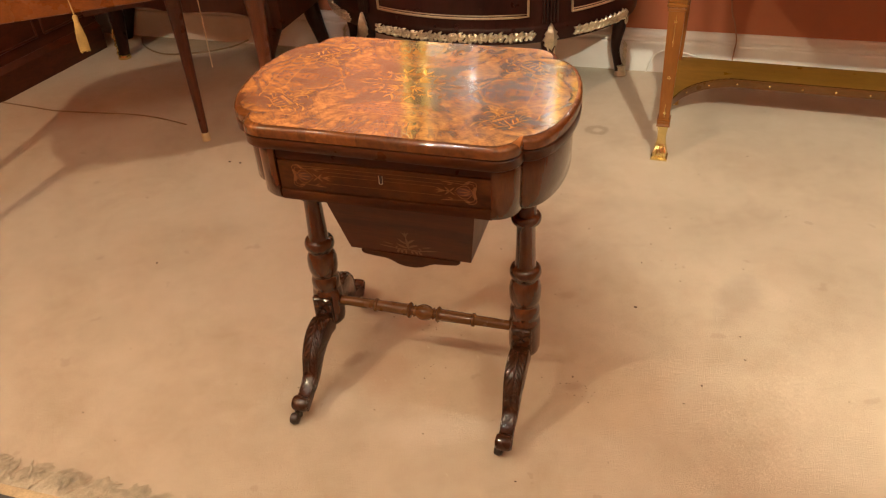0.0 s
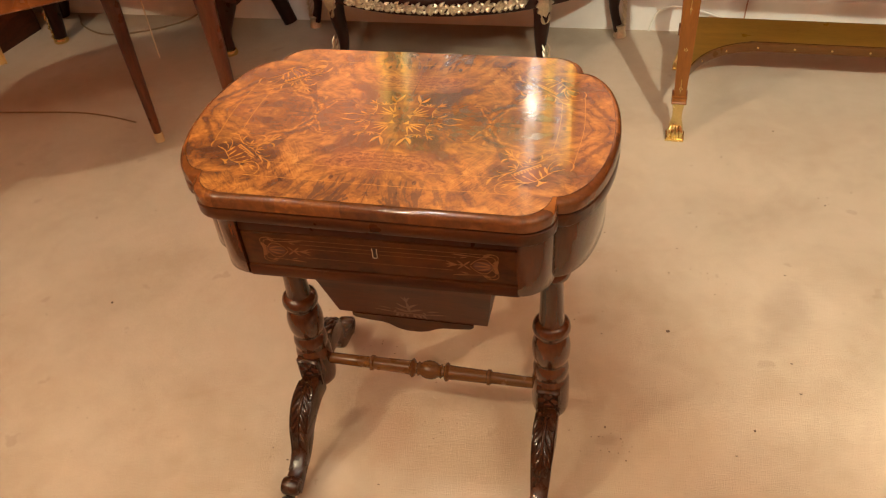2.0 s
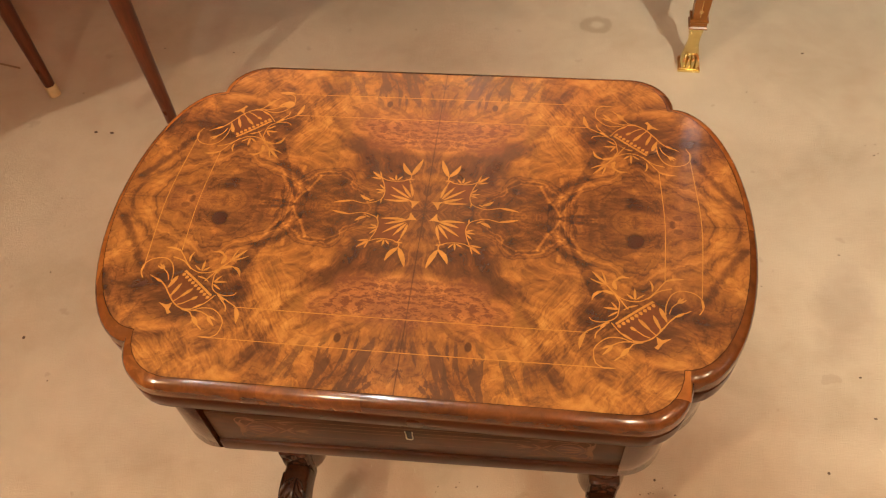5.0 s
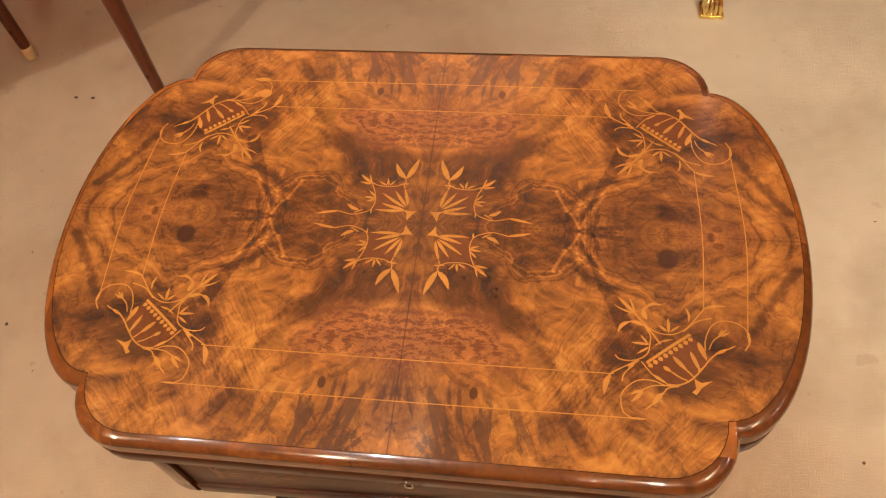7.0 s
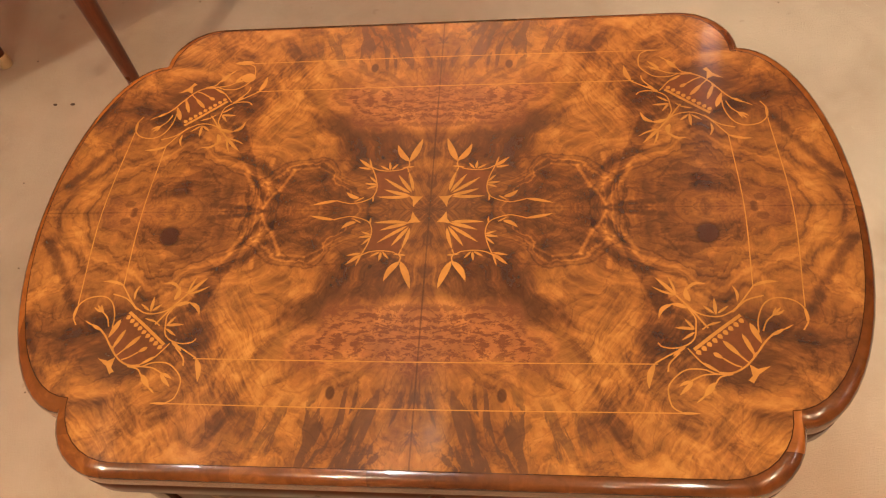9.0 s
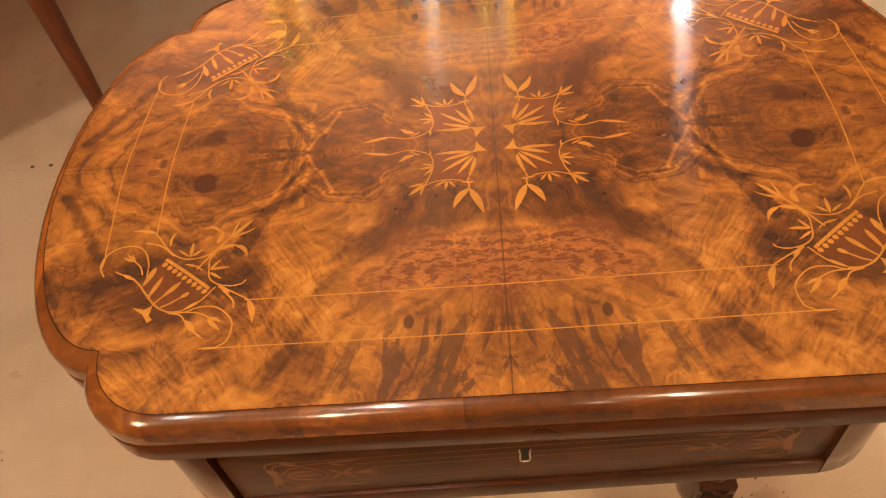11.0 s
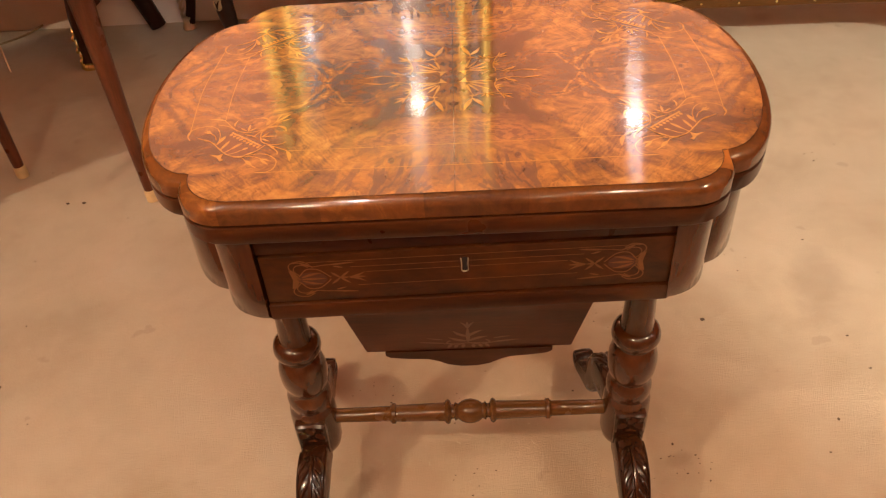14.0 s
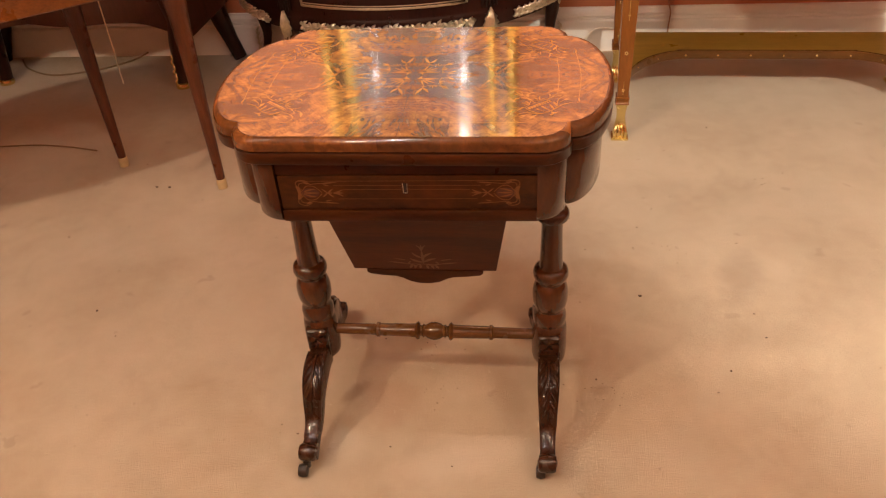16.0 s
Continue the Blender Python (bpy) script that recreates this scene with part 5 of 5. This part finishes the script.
tube(bm, smooth_line([(-1.079, 0.986, 0.653), (-1.082, 0.988, 0.45), (-1.089, 0.996, 0.238)], 6), 0.0020, 6)
tagged(part("label_string", bm, STRING), "thin pale string hanging below the writing table", "string")

# ---- dark pedestal desk at the side ----
PED = thing("pedestal_desk", "very dark mahogany pedestal desk on a plinth", "desk", -2.115, 0.99, 0.0)
PED.rotation_euler = (0, 0, radians(-8))


def ped_ring(d, z):
    r = 0.06
    return [(d - r + r * math.sin(a), -d + r - r * math.cos(a), z) for a in np.linspace(0, math.pi / 2, 8)] + [(d, 0.62, z), (-0.9, 0.62, z), (-0.9, -d, z)]


bm = bmesh.new()
skin(bm, [ped_ring(d, z) for d, z in ((0.006, 0.0), (0.006, 0.098), (0.0, 0.104), (-0.008, 0.112), (-0.014, 0.120))])
part("plinth", bm, DESK_MAHOGANY, PED)
bm = bmesh.new()
skin(bm, [ped_ring(d, z) for d, z in ((-0.016, 0.12), (-0.016, 0.70))])
part("body", bm, DESK_MAHOGANY, PED)
bm = bmesh.new()
skin(bm, [ped_ring(d, z) for d, z in ((0.0, 0.70), (0.02, 0.71), (0.02, 0.74), (0.01, 0.75))])
part("top", bm, DESK_MAHOGANY, PED)
bm = bmesh.new()
for y0, y1 in ((0.08, 0.30), (0.34, 0.56)):
    for a, b in (((y0, 0.17), (y1, 0.17)), ((y1, 0.17), (y1, 0.62)), ((y1, 0.62), (y0, 0.62)), ((y0, 0.62), (y0, 0.17))):
        tube(bm, [Vector((-0.014, a[0], a[1])), Vector((-0.014, b[0], b[1]))], 0.006, 6)
part("panel_moulding", bm, DESK_MAHOGANY, PED)

# ---- side table with brass paw feet ----
CONSOLE = thing("console_table", "golden satinwood side table with low shelf and brass paw feet", "table", 0.910, 1.075, 0.0)
CONSOLE.rotation_euler = (0, 0, radians(-2.0))
for s in (-1, 1):
    for ly in (0.0, 0.415):
        bm = bmesh.new()
        rings = []
        for h, z in ((0.0155, 0.118), (0.0185, 0.23), (0.0235, 0.52), (0.0242, 0.595)):
            rings.append([(-h, -h, z), (h, -h, z), (h, h, z), (-h, h, z)])
        skin(bm, rings)
        bmesh.ops.bevel(bm, geom=[e for e in bm.edges if abs(e.verts[0].co.z - e.verts[1].co.z) > 0.05], offset=0.002, segments=1, affect="EDGES")
        leg = part("leg", bm, SATIN_UP, CONSOLE, "square tapered satinwood leg", at=(s * 0.461, ly, 0))
        for levels in ([(0.0160, 0.117), (0.0205, 0.1185), (0.0210, 0.122), (0.0185, 0.125), (0.0185, 0.135), (0.0210, 0.138), (0.0205, 0.1415), (0.0170, 0.143)],
                       [(0.0220, 0.492), (0.0260, 0.4945), (0.0260, 0.502), (0.0240, 0.505), (0.0290, 0.507), (0.0290, 0.515), (0.0240, 0.518), (0.0260, 0.5205), (0.0260, 0.527), (0.0220, 0.529)]):
            bm = bmesh.new()
            skin(bm, [[(-h, -h, z), (h, -h, z), (h, h, z), (-h, h, z)] for h, z in levels])
            part("collar", bm, SATIN_UP, leg, smooth=False)
        # inlaid brass line with flowers down the front face
        bm = bmesh.new()
        box(bm, -0.0007, 0.0007, -0.0255, -0.016, 0.15, 0.48)
        for zc, r in ((0.165, 0.0050), (0.285, 0.0055), (0.40, 0.0035), (0.462, 0.0045)):
            for k in range(5):
                a = 2 * math.pi * k / 5
                rr = bmesh.ops.create_icosphere(bm, subdivisions=1, radius=r * 0.42)
                off = -(0.0155 + (zc - 0.118) * 0.019) - 0.0005
                for v in rr["verts"]:
                    v.co = Vector((v.co.x + r * 0.7 * math.cos(a), v.co.y * 0.4 + off, v.co.z + zc + r * 0.7 * math.sin(a)))
        for v in bm.verts:
            if abs(v.co.x) < 0.0013 and v.co.y < -0.02:
                v.co.y = -(0.0155 + (v.co.z - 0.118) * 0.019) - 0.0006
        part("inlaid_line", bm, BRASS, leg, "brass inlaid line with flowers", smooth=False)
        # paw foot
        bm = bmesh.new()
        box(bm, -0.026, 0.026, -0.030, 0.022, 0.0, 0.007, 0.002)
        box(bm, -0.0235, 0.0235, -0.0275, 0.020, 0.007, 0.011, 0.0015)
        rings = []
        for hw, hd, yc, z in ((0.0205, 0.019, -0.004, 0.010), (0.0225, 0.0205, -0.004, 0.020), (0.0205, 0.0185, -0.003, 0.034), (0.0165, 0.0150, -0.001, 0.050), (0.0135, 0.0130, 0.0, 0.068), (0.0140, 0.0135, 0.0, 0.088), (0.0165, 0.0160, 0.0, 0.105), (0.0180, 0.0175, 0.0, 0.112), (0.0180, 0.0175, 0.0, 0.118)):
            rings.append([(hw * math.copysign(abs(math.cos(a)) ** 0.7, math.cos(a)), yc + hd * math.copysign(abs(math.sin(a)) ** 0.7, math.sin(a)), z) for a in [2 * math.pi * q / 20 for q in range(20)]])
        skin(bm, rings)
        for k in (-1.5, -0.5, 0.5, 1.5):
            tube(bm, smooth_line([(k * 0.0075, -0.0165, 0.046), (k * 0.0095, -0.0215, 0.036), (k * 0.0108, -0.0250, 0.026), (k * 0.0110, -0.0265, 0.017), (k * 0.0110, -0.0245, 0.011)], 3), lambda t: 0.0025 + 0.0026 * math.sin(math.pi * min(1, 0.15 + t * 0.8)), 7)
        part("paw_foot", bm, BRASS, leg, "cast brass lion paw foot")
# shelf with a hollow front and studs
bm = bmesh.new()
front = [(-0.452 + 0.217 * (1 - math.cos(math.pi / 2 * k / 12)), 0.018 + 0.254 * math.sin(math.pi / 2 * k / 12)) for k in range(13)]
front = front + [(-x, y) for x, y in front[::-1]]
outline = front + [(0.461, 0.43), (-0.461, 0.43)]
skin(bm, [[(x, y, z) for x, y in outline] for z in (0.1420, 0.1680)])
shelf = part("shelf", bm, SATINWOOD, CONSOLE, "low hollow-fronted satinwood shelf", smooth=False)
edge_line = smooth_line([Vector((x, y, 0.0)) for x, y in front], 2)
bm = bmesh.new()
skin(bm, [[(p.x, p.y + dy, z) for dy, z in ((0.004, 0.1415), (-0.0030, 0.1425), (-0.0042, 0.1485), (-0.0042, 0.1630), (-0.0028, 0.1675), (0.004, 0.1686))] for p in edge_line])
part("edge_band", bm, SHELF_EDGE, shelf, "red-brown rounded edge along the shelf")
bm = bmesh.new()
tube(bm, [p + Vector((0, 0.006, 0.1686)) for p in edge_line], 0.0014, 6)
part("edge_line", bm, CARVED, shelf, "dark inlaid line along the shelf edge")
bm = bmesh.new()
lathe(bm, [(0.0042, -0.001), (0.0040, 0.0014), (0.0030, 0.0030), (0.0012, 0.0038)], 10)
bmesh.ops.rotate(bm, verts=bm.verts, matrix=Matrix.Rotation(math.pi / 2, 3, "X"))
stud = part("stud", bm, BRASS, shelf, "small brass stud", at=(-0.2505, 0.2675, 0.1555))
for x, y in ((-0.149, 0.2677), (-0.0475, 0.2677), (0.0540, 0.2677), (0.1555, 0.2677), (0.2570, 0.2672), (0.345, 0.237), (0.413, 0.165), (-0.341, 0.2385), (-0.409, 0.170)):
    share("stud", stud, shelf, (x, y, 0.1555))
bm = bmesh.new()
box(bm, -0.464, 0.464, -0.02, 0.44, 0.588, 0.735, 0.003)
part("frieze", bm, SATINWOOD, CONSOLE)
bm = bmesh.new()
box(bm, -0.50, 0.50, -0.05, 0.475, 0.735, 0.757, 0.004)
part("tabletop", bm, SATINWOOD, CONSOLE)

# ---- gilt mirror over the commode ----
MIRR = thing("wall_mirror", "large rectangular wall mirror in a dark frame with gilt mouldings", "mirror", -0.279, Y1, 1.00)
mw, mh = 0.384, 1.00


def frame_run(name, prof, material, parent, label):
    bm = bmesh.new()
    rings = [[(sx * (mw - d), y, (d if sz == 0 else mh - d)) for d, y in prof] for sx, sz in ((-1, 0), (1, 0), (1, 1), (-1, 1), (-1, 0))]
    skin(bm, rings, caps=False)
    bmesh.ops.remove_doubles(bm, verts=bm.verts, dist=0.0001)
    return part(name, bm, material, parent, label)


mount = frame_run("frame", [(0.004, 0.0), (0.004, -0.030), (0.030, -0.031), (0.045, -0.026), (0.070, -0.025), (0.086, -0.027), (0.105, -0.025), (0.105, 0.0)], MAHOGANY, MIRR, "dark wood frame")
frame_run("gilt_moulding", [(0.0, -0.002), (0.0, -0.030)] + [(0.017 - 0.017 * math.cos(math.pi * k / 10), -0.030 - 0.019 * math.sin(math.pi * k / 10)) for k in range(1, 10)] + [(0.034, -0.028)], GOLD_LEAF, mount, "outer gilt moulding")
frame_run("gilt_moulding", [(0.082, -0.024)] + [(0.096 - 0.014 * math.cos(math.pi * k / 10), -0.026 - 0.014 * math.sin(math.pi * k / 10)) for k in range(11)] + [(0.110, -0.006)], GOLD_LEAF, mount, "inner gilt moulding")
bm = bmesh.new()
box(bm, -mw + 0.10, mw - 0.10, -0.012, -0.004, 0.10, mh - 0.10)
part("glass", bm, MIRROR, MIRR, "mirror glass", smooth=False)

# ---- wall light beside the mirror ----
WL = thing("wall_light", "brass wall light with a small lit globe", "lamp", 0.60, Y1, 1.78)
bm = bmesh.new()
lathe(bm, [(0.035, 0.0), (0.035, 0.006), (0.020, 0.014), (0.008, 0.016)], 18)
bmesh.ops.rotate(bm, verts=bm.verts, matrix=Matrix.Rotation(math.pi / 2, 3, "X"))
tube(bm, smooth_line([(0, -0.010, 0), (0, -0.06, -0.03), (0, -0.10, -0.01), (0, -0.10, 0.02)], 5), 0.005, 8)
lathe(bm, [(0.006, 0.015), (0.018, 0.022), (0.020, 0.028)], 14, at=(0, -0.10, 0))
part("bracket", bm, BRASS, WL)
bm = bmesh.new()
lathe(bm, [(0.012, 0.028), (0.024, 0.042), (0.028, 0.058), (0.022, 0.076), (0.008, 0.086)], 18, at=(0, -0.10, 0))
part("globe", bm, BULB, WL, "lit glass globe")

# ---- recessed ceiling spots, with a fitting for each fill lamp too ----
bm = bmesh.new()
lathe(bm, [(0.062, 0.0), (0.062, -0.006), (0.046, -0.010), (0.044, -0.004), (0.040, 0.0)], 24)
SPOT = thing("ceiling_spot", "unseen recessed round ceiling spot with pale rim, lit", "lamp", SPOTS[0][0], SPOTS[0][1], CEILING, "ceiling spots")
part("rim", bm, SKIRT, SPOT)
bm = bmesh.new()
lathe(bm, [(0.039, -0.001), (0.036, -0.004), (0.010, -0.006)], 20)
part("lens", bm, GLOW, SPOT)
for sx, sy, *rest in SPOTS[1:] + [b[0] for b in BEAMS]:
    copy_thing(SPOT, pose(sx, sy, CEILING))

# ---- flexes on the floor and wall ----
bm = bmesh.new()
tube(bm, smooth_line([(-2.10, 1.012, 0.004), (-1.95, 1.0, 0.004), (-1.826, 0.989, 0.004), (-1.65, 1.005, 0.004), (-1.49, 1.019, 0.004), (-1.37, 1.01, 0.004), (-1.25, 0.986, 0.003)], 6), 0.0026, 8)
tagged(part("floor_flex", bm, FLOOR_FLEX), "thin brown electric flex lying on the carpet", "cable")
bm = bmesh.new()
tube(bm, smooth_line([(0.352, 1.742, 0.004), (0.365, 1.741, 0.05), (0.387, 1.737, 0.085), (0.437, 1.735, 0.10), (0.517, 1.737, 0.085), (0.607, 1.743, 0.05), (0.667, 1.747, 0.003)], 6), 0.003, 8)
tagged(part("white_flex", bm, WHITE_FLEX), "white electric flex looped against the skirting", "cable")
bm = bmesh.new()
tube(bm, smooth_line([(0.642, 1.771, 1.78), (0.639, 1.770, 0.9), (0.627, 1.769, 0.34), (0.655, 1.767, 0.20), (0.667, 1.750, 0.15), (0.665, 1.748, 0.10), (0.663, 1.749, 0.006)], 6), 0.0024, 8)
tagged(part("wall_flex", bm, WALL_FLEX), "thin brown flex running down the wall", "cable")
bm = bmesh.new()
tube(bm, smooth_line([(-1.92, 1.72, 0.005), (-1.84, 1.63, 0.004), (-1.70, 1.57, 0.004), (-1.54, 1.62, 0.004), (-1.44, 1.70, 0.004), (-1.38, 1.745, 0.02)], 6), 0.0035, 8)
tagged(part("floor_flex", bm, CORD), "coiled dark flex on the carpet under the bureau", "cable")

# ---- rug whose fringe shows ----
RUGOB = thing("rug", "patterned rug with a cream cotton fringe", "rug", -0.70, -0.556, 0.0)
RUGOB.rotation_euler = (0, 0, radians(0.5))
bm = bmesh.new()
box(bm, -0.9, 1.1, -1.9, -0.024, 0.0, 0.008, 0.002)
part("pile", bm, RUG, RUGOB, "dark patterned rug pile")
bm = bmesh.new()
box(bm, -0.9, 1.1, -0.024, 0.0, 0.0, 0.006, 0.002)
part("hem", bm, RUG_HEM, RUGOB, "woven cream hem")
rnd = random.Random(11)
bm = bmesh.new()
for k in range(3000):
    # strands hang in clumps, each with a curl of its own
    clump = k // 9
    rc = random.Random(clump)
    x = -0.9 + 2.0 * k / 3000 + rnd.uniform(-0.006, 0.006)
    lean, curl, turn = rc.gauss(0.026, 0.024), rc.uniform(0.006, 0.016), rc.uniform(0, 6.28)
    ln = rc.uniform(0.040, 0.072) * rnd.uniform(0.75, 1.1)
    pts = []
    for q in range(6):
        f = q / 5
        pts.append(Vector((x + lean * f + curl * math.sin(turn + f * 7.0) * f + rnd.uniform(-0.0015, 0.0015), ln * f, 0.005 + 0.006 * math.sin(math.pi * f) * rnd.uniform(0.3, 1.2) - 0.003 * f)))
    tube(bm, pts, lambda t: 0.0011 - 0.0005 * t, 4)
tagged(part("fringe", bm, FRINGE, RUGOB, "cream knotted fringe"), kind="stuff")

# ---- crumbs and specks on the carpet ----
bm = bmesh.new()
rnd = random.Random(21)
specks = [(-0.882, 0.204, 4.0), (0.446, 0.310, 4.0), (0.615, 0.069, 3.2), (-0.955, 0.771, 4.0), (-0.915, 0.771, 4.0), (0.724, 1.145, 3.5), (0.698, 0.255, 2.8),
          (-1.109, 0.508, 2.6), (0.462, 0.592, 2.2), (-0.794, 0.116, 2.2), (0.826, 0.809, 2.4), (0.709, 0.176, 2.6), (0.33, 0.03, 3.0)]
specks += [(rnd.uniform(-1.2, 1.3), rnd.uniform(-0.4, 1.2), rnd.uniform(0.9, 2.2)) for k in range(70)]
for cx, cy, n, wide in ((0.340, 0.0, 16, 0.030), (-0.02, 0.10, 9, 0.035), (-0.03, -0.02, 7, 0.05), (-0.18, 0.17, 7, 0.03), (0.52, 0.50, 6, 0.05), (0.27, 0.32, 6, 0.03), (-0.45, -0.10, 6, 0.06)):
    specks += [(rnd.gauss(cx, wide), rnd.gauss(cy, wide * 0.6), rnd.uniform(0.8, 1.7)) for k in range(n)]
for x, y, r in specks:
    rr = bmesh.ops.create_icosphere(bm, subdivisions=1, radius=r / 1000)
    sx, sy = rnd.uniform(0.6, 1.9), rnd.uniform(0.5, 1.0)
    for v in rr["verts"]:
        v.co = Vector((x + v.co.x * sx, y + v.co.y * sy, 0.001 + v.co.z * 0.5))
tagged(part("carpet_crumbs", bm, CRUMB), "scattered dark crumbs and lint on the carpet", "crumbs", kind="stuff")

bm = bmesh.new()
rnd = random.Random(33)
for k in range(90):
    x, y = (rnd.gauss(0.0, 0.16), rnd.gauss(-0.02, 0.10)) if k < 40 else (rnd.uniform(-1.3, 1.2), rnd.uniform(-0.45, 1.1))
    a, ln = rnd.uniform(0, 6.28), rnd.uniform(0.002, 0.006)
    d = Vector((math.cos(a), math.sin(a), 0)) * ln
    n = Vector((-d.y, d.x, 0)) * rnd.uniform(-0.4, 0.4)
    p = Vector((x, y, 0.002))
    tube(bm, smooth_line([p - d, p + n, p + d], 2), 0.0007, 4)
tagged(part("carpet_lint", bm, FRINGE), "pale threads of lint scattered on the carpet", "lint", kind="stuff")
